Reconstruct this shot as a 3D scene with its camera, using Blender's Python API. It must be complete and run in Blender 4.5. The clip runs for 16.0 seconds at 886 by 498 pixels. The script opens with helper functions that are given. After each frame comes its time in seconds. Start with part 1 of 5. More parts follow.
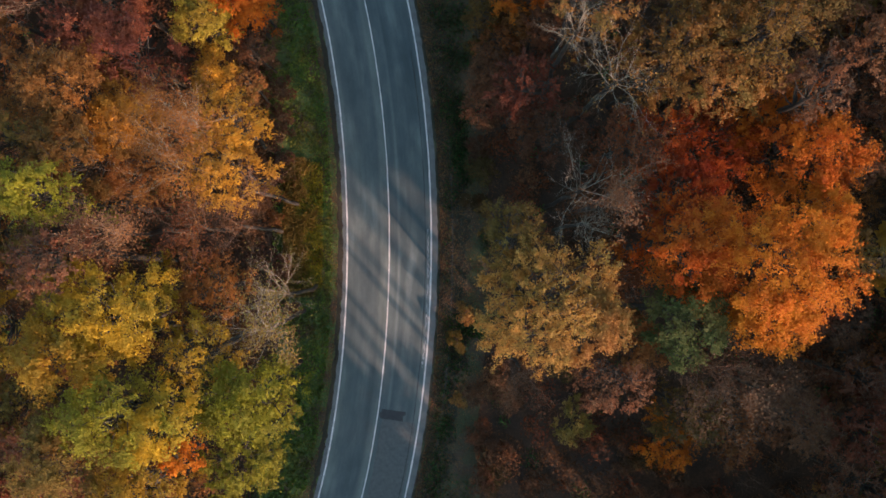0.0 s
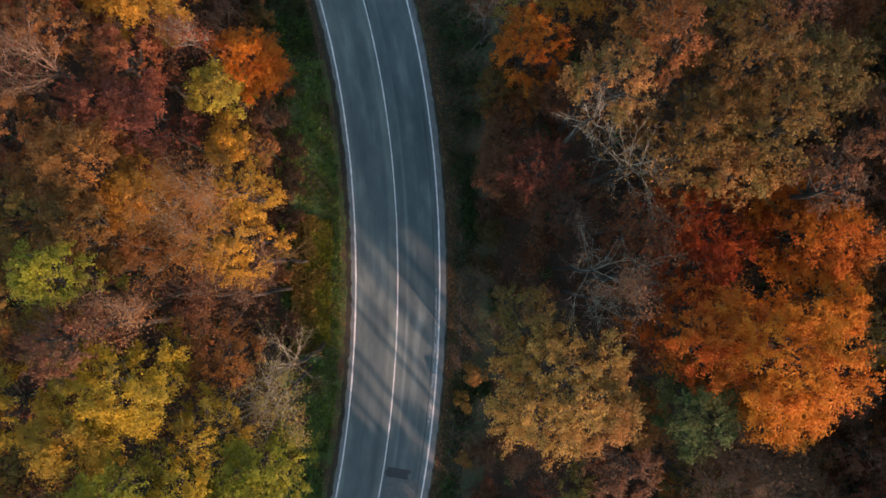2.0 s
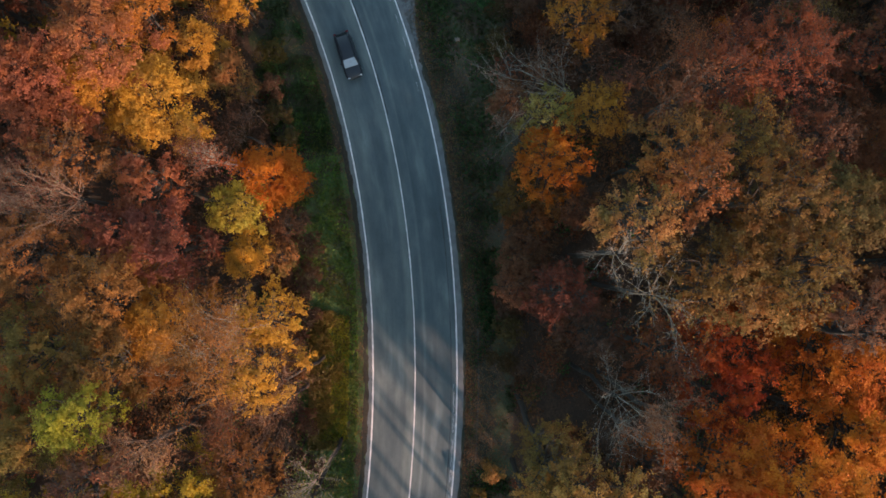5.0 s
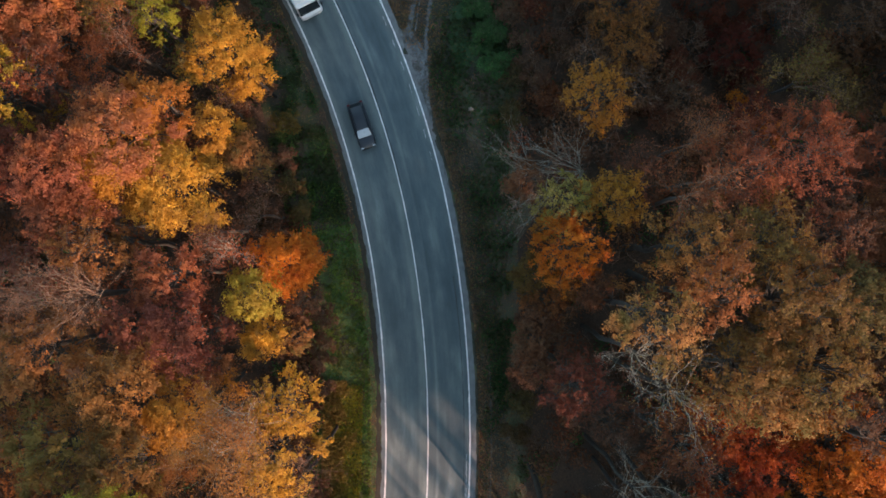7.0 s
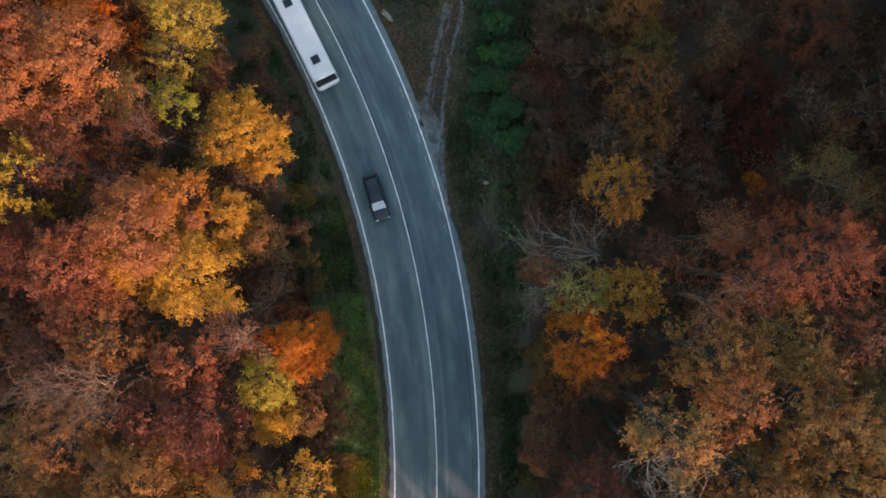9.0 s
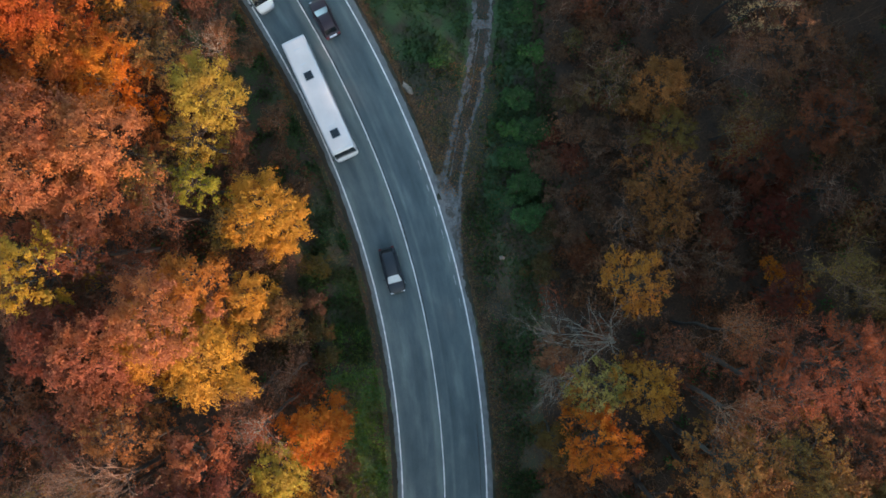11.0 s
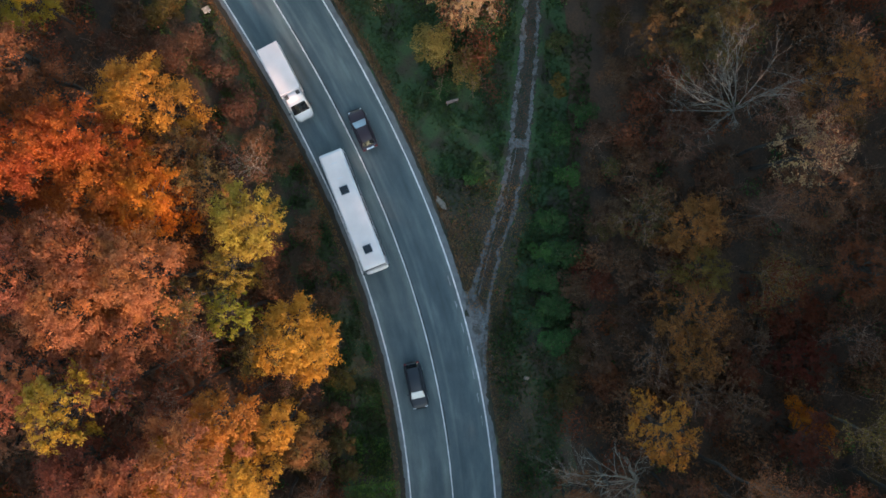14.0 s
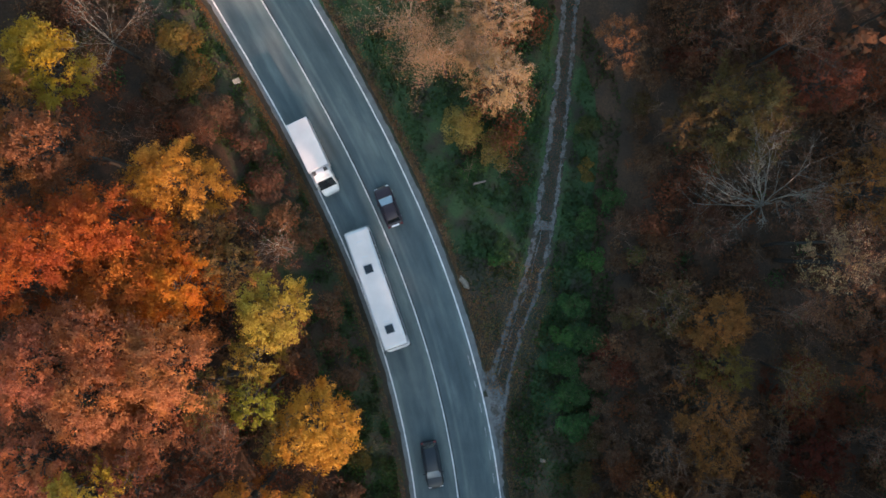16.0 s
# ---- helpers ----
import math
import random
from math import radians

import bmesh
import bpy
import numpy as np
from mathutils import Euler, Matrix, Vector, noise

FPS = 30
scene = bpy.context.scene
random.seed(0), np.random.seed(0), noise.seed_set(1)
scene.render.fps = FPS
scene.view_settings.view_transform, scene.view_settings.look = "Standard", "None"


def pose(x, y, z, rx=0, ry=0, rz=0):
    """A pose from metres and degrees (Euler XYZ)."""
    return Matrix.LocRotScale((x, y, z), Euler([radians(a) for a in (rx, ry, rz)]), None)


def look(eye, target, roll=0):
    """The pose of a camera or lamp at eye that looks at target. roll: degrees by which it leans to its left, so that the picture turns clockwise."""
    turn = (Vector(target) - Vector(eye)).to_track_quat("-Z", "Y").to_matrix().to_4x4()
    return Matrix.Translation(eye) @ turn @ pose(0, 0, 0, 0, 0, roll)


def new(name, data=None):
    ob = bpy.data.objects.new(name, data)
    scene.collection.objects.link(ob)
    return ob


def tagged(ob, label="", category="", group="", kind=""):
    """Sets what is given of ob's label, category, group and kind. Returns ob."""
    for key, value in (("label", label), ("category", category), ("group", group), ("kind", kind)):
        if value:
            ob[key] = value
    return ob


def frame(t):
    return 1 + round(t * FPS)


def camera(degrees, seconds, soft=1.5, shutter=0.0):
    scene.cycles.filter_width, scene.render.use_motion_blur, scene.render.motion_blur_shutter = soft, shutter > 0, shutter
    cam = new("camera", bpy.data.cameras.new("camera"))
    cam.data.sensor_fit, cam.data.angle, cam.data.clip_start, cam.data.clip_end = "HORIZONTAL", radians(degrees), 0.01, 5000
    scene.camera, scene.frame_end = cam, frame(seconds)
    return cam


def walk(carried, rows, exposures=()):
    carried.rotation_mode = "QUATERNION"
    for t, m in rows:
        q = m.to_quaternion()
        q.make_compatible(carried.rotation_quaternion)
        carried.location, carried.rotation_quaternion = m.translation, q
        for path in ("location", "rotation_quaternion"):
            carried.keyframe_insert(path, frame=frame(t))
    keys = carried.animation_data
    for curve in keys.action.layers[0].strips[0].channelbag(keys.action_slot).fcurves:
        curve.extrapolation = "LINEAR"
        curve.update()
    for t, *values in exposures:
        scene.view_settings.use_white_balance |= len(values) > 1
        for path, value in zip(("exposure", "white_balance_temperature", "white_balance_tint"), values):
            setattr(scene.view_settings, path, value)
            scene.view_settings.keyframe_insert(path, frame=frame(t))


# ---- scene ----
cam = camera(60.0, 16.0, soft=1.69)
EXPOSURE, KELVIN, TINT = 1.88, 6900.0, -2.0
METRES, EYE, TILT, LEAN, TURN = 60.0, 80.0, -90.0, 0.0, 0.0
ROWS = [
    (0.0, 0.0, 0.0, 0.0, 0.0, 0.0, -0.0),
    (0.5, -0.0031, -0.0007, 0.0239, 0.01, 0.04, -0.31),
    (1.0, -0.0075, -0.0016, 0.0491, -0.03, 0.06, -0.64),
    (1.5, -0.0115, -0.0021, 0.0755, -0.05, 0.07, -0.88),
    (2.0, -0.0167, -0.0022, 0.1017, -0.07, 0.09, -0.99),
    (2.5, -0.0235, -0.002, 0.1284, -0.14, 0.1, -1.02),
    (3.0, -0.0286, -0.0013, 0.1551, -0.1, 0.16, -1.05),
    (3.5, -0.0336, -0.001, 0.1815, -0.06, 0.27, -1.07),
    (6.0, -0.061, -0.001, 0.3246, 0.03, 0.3, -1.09),
    (6.5, -0.0678, -0.0005, 0.3551, 0.02, 0.31, -1.15),
    (7.0, -0.0746, -0.0002, 0.3866, 0.0, 0.26, -1.19),
    (7.5, -0.0817, -0.0, 0.4175, -0.05, 0.25, -1.34),
    (8.0, -0.0888, 0.0002, 0.4483, -0.1, 0.27, -1.61),
    (8.5, -0.0959, 0.0001, 0.4817, -0.13, 0.16, -1.99),
    (9.0, -0.1021, 0.0011, 0.5123, -0.08, 0.28, -2.31),
    (11.5, -0.1432, 0.0028, 0.6702, 0.04, 0.37, -4.24),
    (12.0, -0.1532, 0.0028, 0.7029, 0.06, 0.32, -4.71),
    (12.5, -0.165, 0.0025, 0.735, 0.02, 0.37, -5.24),
    (13.0, -0.176, 0.0022, 0.7666, 0.04, 0.46, -5.82),
    (13.5, -0.1883, 0.0027, 0.7981, -0.0, 0.56, -6.42),
    (14.0, -0.201, 0.0026, 0.8311, -0.0, 0.55, -6.98),
    (14.5, -0.2142, 0.0026, 0.8648, 0.02, 0.45, -7.56),
    (15.0, -0.2277, 0.0029, 0.8981, 0.06, 0.41, -8.13),
    (15.5, -0.2431, 0.0032, 0.9301, 0.02, 0.46, -8.63),
    (16.0, -0.2583, 0.004, 0.9621, 0.06, 0.45, -9.16),
]
walk(cam, [(t, pose(0, 0, EYE, TILT, LEAN, TURN) @ pose(METRES * x, METRES * y, METRES * z, 90 + 0.5 * pitch, roll, 0.5 * yaw)) for t, x, y, z, yaw, pitch, roll in ROWS], [(t, EXPOSURE + k, KELVIN, TINT) for t, k in ((0.0, -0.2), (3.5, -0.24), (7.5, 0.06), (9.2, 0.08), (11.5, 0.26), (13.5, 0.1), (16.0, 0.12))])

# ---- light ----
SUN_EL = 19.5
SUN_DIR = Vector((0.65 * math.cos(radians(SUN_EL)), -0.76 * math.cos(radians(SUN_EL)), math.sin(radians(SUN_EL))))
world = bpy.data.worlds.new("sky")
scene.world = world
world.use_nodes = True
wt = world.node_tree
sky = wt.nodes.new("ShaderNodeTexSky")
sky.sky_type = "NISHITA"
sky.sun_disc = False
sky.sun_elevation = radians(SUN_EL)
sky.sun_rotation = radians(139.5)
wt.links.new(sky.outputs[0], wt.nodes["Background"].inputs[0])
wt.nodes["Background"].inputs[1].default_value = 0.15
sun = new("sun", bpy.data.lights.new("sun", "SUN"))
sun.data.energy, sun.data.angle, sun.data.color = 3.02, radians(0.9), (1.0, 0.582, 0.488)
sun.matrix_world = look(SUN_DIR * 300, (0, 0, 0))


# ---- materials ----
def nodes_of(name):
    m = bpy.data.materials.new(name)
    m.use_nodes = True
    t = m.node_tree
    return m, t, t.nodes["Principled BSDF"]


def ramp(t, stops, source):
    n = t.nodes.new("ShaderNodeValToRGB")
    while len(n.color_ramp.elements) < len(stops):
        n.color_ramp.elements.new(0.5)
    for e, (p, c) in zip(n.color_ramp.elements, stops):
        e.position, e.color = p, (*c, 1)
    t.links.new(source, n.inputs[0])
    return n.outputs[0]


def noise_at(t, scale, detail=3.0, coords="Object", stretch=(1, 1, 1), rough=0.55):
    c, mp, n = t.nodes.new("ShaderNodeTexCoord"), t.nodes.new("ShaderNodeMapping"), t.nodes.new("ShaderNodeTexNoise")
    mp.inputs["Scale"].default_value = stretch
    n.inputs["Scale"].default_value, n.inputs["Detail"].default_value, n.inputs["Roughness"].default_value = scale, detail, rough
    t.links.new(c.outputs[coords], mp.inputs[0])
    t.links.new(mp.outputs[0], n.inputs["Vector"])
    return n.outputs["Fac"]


def mix(t, kind, fac, a, b):
    n = t.nodes.new("ShaderNodeMix")
    n.data_type, n.blend_type, n.clamp_factor = "RGBA", kind, True
    for i, v in ((0, fac), (6, a), (7, b)):
        if hasattr(v, "is_output"):
            t.links.new(v, n.inputs[i])
        elif i == 0:
            n.inputs[0].default_value = v
        else:
            n.inputs[i].default_value = (*v, 1)
    return n.outputs[2]


def bump(t, shader, height, strength, distance):
    b = t.nodes.new("ShaderNodeBump")
    b.inputs["Strength"].default_value, b.inputs["Distance"].default_value = strength, distance
    t.links.new(height, b.inputs["Height"])
    t.links.new(b.outputs[0], shader.inputs["Normal"])


def leaf_material(name, dark, mid, light, other=None, patch=0.48):
    """Leaves: each one its own tone, with larger patches of a second tone through the crown."""
    m, t, p = nodes_of(name)
    g = t.nodes.new("ShaderNodeNewGeometry")
    sprays = noise_at(t, 1.7, 3.0, rough=0.6)
    tone = t.nodes.new("ShaderNodeMix")
    tone.inputs[0].default_value = 0.22
    t.links.new(sprays, tone.inputs[2])
    t.links.new(g.outputs["Random Per Island"], tone.inputs[3])
    dark, light = [tuple(0.75 * a + 0.25 * b for a, b in zip(end, mid)) for end in (dark, light)]
    c = ramp(t, ((0.30, dark), (0.48, mid), (0.70, light)), tone.outputs[0])
    if other:
        f = ramp(t, ((0.43, (0, 0, 0)), (0.60, (1, 1, 1))), noise_at(t, patch, 3.0))
        c = mix(t, "MIX", f, c, mix(t, "MIX", 0.25, other, c))
    v = ramp(t, ((0.3, (0.72, 0.72, 0.72)), (0.7, (1.14, 1.14, 1.14))), noise_at(t, 0.6, 3.0))
    c = mix(t, "MULTIPLY", 1.0, c, v)
    # every tree has its own shade of the colour
    info, hue = t.nodes.new("ShaderNodeObjectInfo"), t.nodes.new("ShaderNodeHueSaturation")
    for socket, lo, hi in (("Hue", 0.491, 0.509), ("Value", 0.86, 1.14)):
        span = t.nodes.new("ShaderNodeMapRange")
        span.inputs["To Min"].default_value, span.inputs["To Max"].default_value = lo, hi
        t.links.new(info.outputs["Random"], span.inputs["Value"])
        t.links.new(span.outputs[0], hue.inputs[socket])
    t.links.new(c, hue.inputs["Color"])
    c = hue.outputs[0]
    p.inputs["Roughness"].default_value = 0.75
    p.inputs["Specular IOR Level"].default_value = 0.2
    t.links.new(c, p.inputs["Base Color"])
    tr, ms = t.nodes.new("ShaderNodeBsdfTranslucent"), t.nodes.new("ShaderNodeMixShader")
    t.links.new(c, tr.inputs["Color"])
    ms.inputs[0].default_value = 0.38
    t.links.new(p.outputs[0], ms.inputs[1])
    t.links.new(tr.outputs[0], ms.inputs[2])
    t.links.new(ms.outputs[0], t.nodes["Material Output"].inputs["Surface"])
    return m


def plain(name, colour, rough=0.5, metal=0.0, spread=0.12, scale=3.0, coat=0.0):
    m, t, p = nodes_of(name)
    f = noise_at(t, scale, 4.0)
    lo, hi = [tuple(c * k for c in colour) for k in (1 - spread, 1 + spread)]
    t.links.new(ramp(t, ((0.3, lo), (0.7, hi)), f), p.inputs["Base Color"])
    p.inputs["Roughness"].default_value, p.inputs["Metallic"].default_value = rough, metal
    p.inputs["Coat Weight"].default_value = coat
    return m


def bark_material(name, lo, hi):
    m, t, p = nodes_of(name)
    f = noise_at(t, 2.5, 5.0, stretch=(1, 1, 0.25))
    t.links.new(ramp(t, ((0.3, lo), (0.72, hi)), f), p.inputs["Base Color"])
    p.inputs["Roughness"].default_value = 0.9
    bump(t, p, f, 0.5, 0.03)
    return m


BARK = bark_material("bark", (0.017, 0.014, 0.011), (0.044, 0.036, 0.028))
PALE_BARK = bark_material("pale_bark", (0.12, 0.098, 0.072), (0.31, 0.265, 0.205))
ASH_BARK = bark_material("ash_bark", (0.085, 0.072, 0.056), (0.225, 0.195, 0.155))
BROWN_TWIG = bark_material("brown_twig", (0.095, 0.053, 0.034), (0.25, 0.145, 0.092))

LEAF = {
    "orange": leaf_material("leaf_orange", (0.23, 0.042, 0.006), (0.42, 0.102, 0.009), (0.52, 0.165, 0.014), (0.48, 0.17, 0.016)),
    "flame": leaf_material("leaf_flame", (0.14, 0.025, 0.007), (0.29, 0.060, 0.011), (0.40, 0.100, 0.015), (0.36, 0.105, 0.013)),
    "gold": leaf_material("leaf_gold", (0.23, 0.095, 0.010), (0.48, 0.230, 0.026), (0.62, 0.34, 0.048), (0.35, 0.19, 0.04)),
    "butter": leaf_material("leaf_butter", (0.24, 0.115, 0.012), (0.50, 0.275, 0.030), (0.66, 0.41, 0.060), (0.42, 0.21, 0.026)),
    "yellow": leaf_material("leaf_yellow", (0.17, 0.095, 0.010), (0.32, 0.185, 0.014), (0.43, 0.26, 0.024), (0.28, 0.20, 0.03)),
    "lime": leaf_material("leaf_lime", (0.100, 0.092, 0.012), (0.220, 0.202, 0.017), (0.34, 0.32, 0.03), (0.16, 0.15, 0.02)),
    "straw": leaf_material("leaf_straw", (0.13, 0.085, 0.025), (0.27, 0.19, 0.05), (0.38, 0.28, 0.09), (0.18, 0.14, 0.03)),
    "olive": leaf_material("leaf_olive", (0.055, 0.04, 0.010), (0.13, 0.093, 0.022), (0.22, 0.15, 0.035), (0.17, 0.09, 0.02)),
    "tan": leaf_material("leaf_tan", (0.15, 0.06, 0.018), (0.31, 0.135, 0.040), (0.42, 0.20, 0.065), (0.13, 0.11, 0.03)),
    "rust": leaf_material("leaf_rust", (0.12, 0.042, 0.012), (0.25, 0.092, 0.025), (0.36, 0.145, 0.042), (0.16, 0.07, 0.02)),
    "coral": leaf_material("leaf_coral", (0.145, 0.043, 0.018), (0.295, 0.092, 0.038), (0.42, 0.155, 0.068), (0.34, 0.108, 0.028)),
    "salmon": leaf_material("leaf_salmon", (0.12, 0.034, 0.017), (0.250, 0.074, 0.035), (0.36, 0.125, 0.063), (0.29, 0.090, 0.026)),
    "rose": leaf_material("leaf_rose", (0.080, 0.023, 0.012), (0.185, 0.052, 0.024), (0.28, 0.092, 0.043), (0.21, 0.055, 0.016)),
    "citron": leaf_material("leaf_citron", (0.15, 0.105, 0.016), (0.32, 0.230, 0.030), (0.46, 0.35, 0.060), (0.22, 0.13, 0.02)),
    "honey": leaf_material("leaf_honey", (0.12, 0.055, 0.016), (0.31, 0.140, 0.036), (0.43, 0.23, 0.065), (0.16, 0.115, 0.030)),
    "scarlet": leaf_material("leaf_scarlet", (0.11, 0.016, 0.007), (0.25, 0.038, 0.011), (0.37, 0.072, 0.015), (0.33, 0.075, 0.010)),
    "amber": leaf_material("leaf_amber", (0.165, 0.056, 0.010), (0.345, 0.130, 0.021), (0.45, 0.19, 0.036), (0.37, 0.15, 0.02)),
    "blush": leaf_material("leaf_blush", (0.13, 0.076, 0.042), (0.25, 0.156, 0.086), (0.35, 0.237, 0.142), (0.24, 0.15, 0.06)),
    "redbrown": leaf_material("leaf_redbrown", (0.060, 0.019, 0.010), (0.145, 0.046, 0.021), (0.24, 0.082, 0.038), (0.18, 0.05, 0.018)),
    "crimson": leaf_material("leaf_crimson", (0.050, 0.011, 0.007), (0.115, 0.024, 0.011), (0.18, 0.040, 0.017), (0.10, 0.03, 0.014)),
    "brown": leaf_material("leaf_brown", (0.05, 0.026, 0.014), (0.14, 0.068, 0.034), (0.25, 0.13, 0.068), (0.19, 0.07, 0.03)),
    "umber": leaf_material("leaf_umber", (0.040, 0.023, 0.014), (0.105, 0.056, 0.032), (0.19, 0.105, 0.060), (0.14, 0.055, 0.025)),
    "maroon": leaf_material("leaf_maroon", (0.095, 0.030, 0.017), (0.205, 0.068, 0.037), (0.31, 0.115, 0.064), (0.25, 0.086, 0.034)),
    "bronze": leaf_material("leaf_bronze", (0.060, 0.034, 0.009), (0.138, 0.078, 0.019), (0.22, 0.132, 0.034), (0.195, 0.078, 0.017)),
    "moss": leaf_material("leaf_moss", (0.035, 0.025, 0.009), (0.085, 0.060, 0.020), (0.15, 0.105, 0.034), (0.11, 0.055, 0.016)),
    "green": leaf_material("leaf_green", (0.022, 0.035, 0.010), (0.060, 0.080, 0.022), (0.13, 0.13, 0.04), (0.10, 0.09, 0.03)),
    "leafgreen": leaf_material("leaf_leafgreen", (0.028, 0.060, 0.014), (0.068, 0.135, 0.030), (0.14, 0.23, 0.055), (0.05, 0.11, 0.03)),
    "deepgreen": leaf_material("leaf_deepgreen", (0.016, 0.040, 0.013), (0.046, 0.104, 0.030), (0.12, 0.22, 0.055), (0.058, 0.078, 0.028)),
}


# ---- the unseen clearing, left open so that the low sun reaches the road ----
def in_clearing(x, y):
    return x > 0 and y < -8 and -11.5 < (x + 5.0) * 0.76 + (y + 2.5) * 0.65 < 9.4


# ---- mesh tools ----
def mesh_np(name, verts, faces, material=None, smooth=False):
    verts, faces = np.asarray(verts, np.float32), np.asarray(faces, np.int32)
    me = bpy.data.meshes.new(name)
    n, k = faces.shape
    me.vertices.add(len(verts))
    me.vertices.foreach_set("co", verts.ravel())
    me.loops.add(n * k)
    me.loops.foreach_set("vertex_index", faces.ravel())
    me.polygons.add(n)
    me.polygons.foreach_set("loop_start", np.arange(0, n * k, k, dtype=np.int32))
    me.polygons.foreach_set("use_smooth", np.full(n, smooth))
    me.update(calc_edges=True)
    me.validate()
    if material:
        me.materials.append(material)
    return me


def thing(name, m, label, category, group="", kind=""):
    e = new(name)
    e.empty_display_size = 0.3
    e.matrix_basis = m
    return tagged(e, label, category, group, kind)


def mesh_part(name, me, parent, label=""):
    ob = new(name, me)
    ob.parent = parent
    return tagged(ob, label)


def part(name, bm, material, parent, label="", smooth=False):
    me = bpy.data.meshes.new(name)
    bm.to_mesh(me)
    bm.free()
    me.materials.append(material)
    if smooth:
        me.polygons.foreach_set("use_smooth", np.full(len(me.polygons), True))
    return mesh_part(name, me, parent, label)


def leaves(rng, centre, normal, size):
    """Leaf sprays, one pointed blade each: places, outward directions and sizes in, vertices and faces out."""
    n = len(centre)
    normal = normal + rng.normal(0, 0.32, (n, 3))
    normal /= np.linalg.norm(normal, axis=1)[:, None] + 1e-9
    a = np.cross(normal, rng.normal(0, 1, (n, 3)))
    a /= np.linalg.norm(a, axis=1)[:, None] + 1e-9
    b = np.cross(normal, a)
    la, lb = size[:, None], (size * rng.uniform(0.65, 1.0, n))[:, None]
    tip = normal * (lb * rng.uniform(-0.5, 0.5, (n, 1)))
    v = np.stack((centre - a * la, centre + a * la * 0.55 - b * lb, centre + a * la * 0.55 + b * lb + tip), 1).reshape(-1, 3)
    return v, np.arange(3 * n).reshape(-1, 3)


def tubes(segs, sides):
    """Tapered tubes for rows of (start, end, start radius, end radius)."""
    p0 = np.array([s[0] for s in segs], float)
    p1 = np.array([s[1] for s in segs], float)
    r0, r1 = np.array([s[2] for s in segs]), np.array([s[3] for s in segs])
    d = p1 - p0
    d /= np.linalg.norm(d, axis=1)[:, None] + 1e-9
    up = np.where(np.abs(d[:, 2:3]) > 0.9, (1.0, 0.0, 0.0), (0.0, 0.0, 1.0))
    a = np.cross(d, up)
    a /= np.linalg.norm(a, axis=1)[:, None] + 1e-9
    b = np.cross(d, a)
    ang = np.arange(sides) * 2 * math.pi / sides
    ring = a[:, None] * np.cos(ang)[None, :, None] + b[:, None] * np.sin(ang)[None, :, None]
    v = np.concatenate((p0[:, None] + ring * r0[:, None, None], p1[:, None] + ring * r1[:, None, None]), 1)
    n = len(segs)
    base = (np.arange(n) * 2 * sides)[:, None, None]
    i = np.arange(sides)
    quad = np.stack((i, (i + 1) % sides, (i + 1) % sides + sides, i + sides), 1)[None]
    return v.reshape(-1, 3), (base + quad).reshape(-1, 4)


def bent(rng, a, b, r0, r1, wobble, steps=3, sag=0.0):
    """A crooked branch from a to b, as tube rows."""
    a, b = np.asarray(a, float), np.asarray(b, float)
    length = np.linalg.norm(b - a)
    pts = [a]
    for k in range(1, steps):
        f = k / steps
        q = a + (b - a) * f + rng.normal(0, wobble * length, 3)
        q[2] += sag * length * math.sin(math.pi * f)
        pts.append(q)
    pts.append(b)
    return [(pts[k], pts[k + 1], r0 + (r1 - r0) * k / steps, r0 + (r1 - r0) * (k + 1) / steps) for k in range(steps)]


def side_shoots(rng, rows, count, length, radius, lift, steps=2):
    """Shoots that leave the given branch rows, forwards and upwards."""
    out = []
    for p0, p1, r0, r1 in rows:
        d = (p1 - p0) / (np.linalg.norm(p1 - p0) + 1e-9)
        for _ in range(count):
            s = p0 + (p1 - p0) * rng.uniform(0.1, 1.0)
            way = d * rng.uniform(0.5, 1.0) + rng.normal(0, 0.55, 3) + np.array((0, 0, lift))
            way /= np.linalg.norm(way)
            out += bent(rng, s, s + way * length * rng.uniform(0.5, 1.25), min(radius, r0 * 0.8), radius * 0.35, 0.07, steps)
    return out


def grow(rng, out, tips, start, way, length, radius, level, spread):
    """A limb that divides into branches and twigs, bending upwards to the light."""
    steps = (4, 3, 2, 1)[level]
    p, d, pts = np.asarray(start, float), way / np.linalg.norm(way), []
    thin = radius * (0.32, 0.34, 0.45, 0.6)[level]
    for k in range(steps):
        d = d + rng.normal(0, 0.13, 3) + np.array((0, 0, 0.07))
        d /= np.linalg.norm(d)
        q = p + d * length / steps
        a, b = radius + (thin - radius) * k / steps, radius + (thin - radius) * (k + 1) / steps
        out[level].append((p, q, a, b))
        pts.append((q, d, b))
        p = q
    if level >= 2:
        tips.append(p)
    if level < 3:
        for q, d, rr in pts:
            for _ in range((1, 2, 1)[level] if q is pts[0][0] else (2, 2, 1)[level]):
                side = d * rng.uniform(0.7, 1.1) + rng.normal(0, spread, 3)
                grow(rng, out, tips, q, side, length * rng.uniform(0.32, 0.52), min(rr * 0.75, (0.045, 0.022, 0.012)[level]), level + 1, spread)


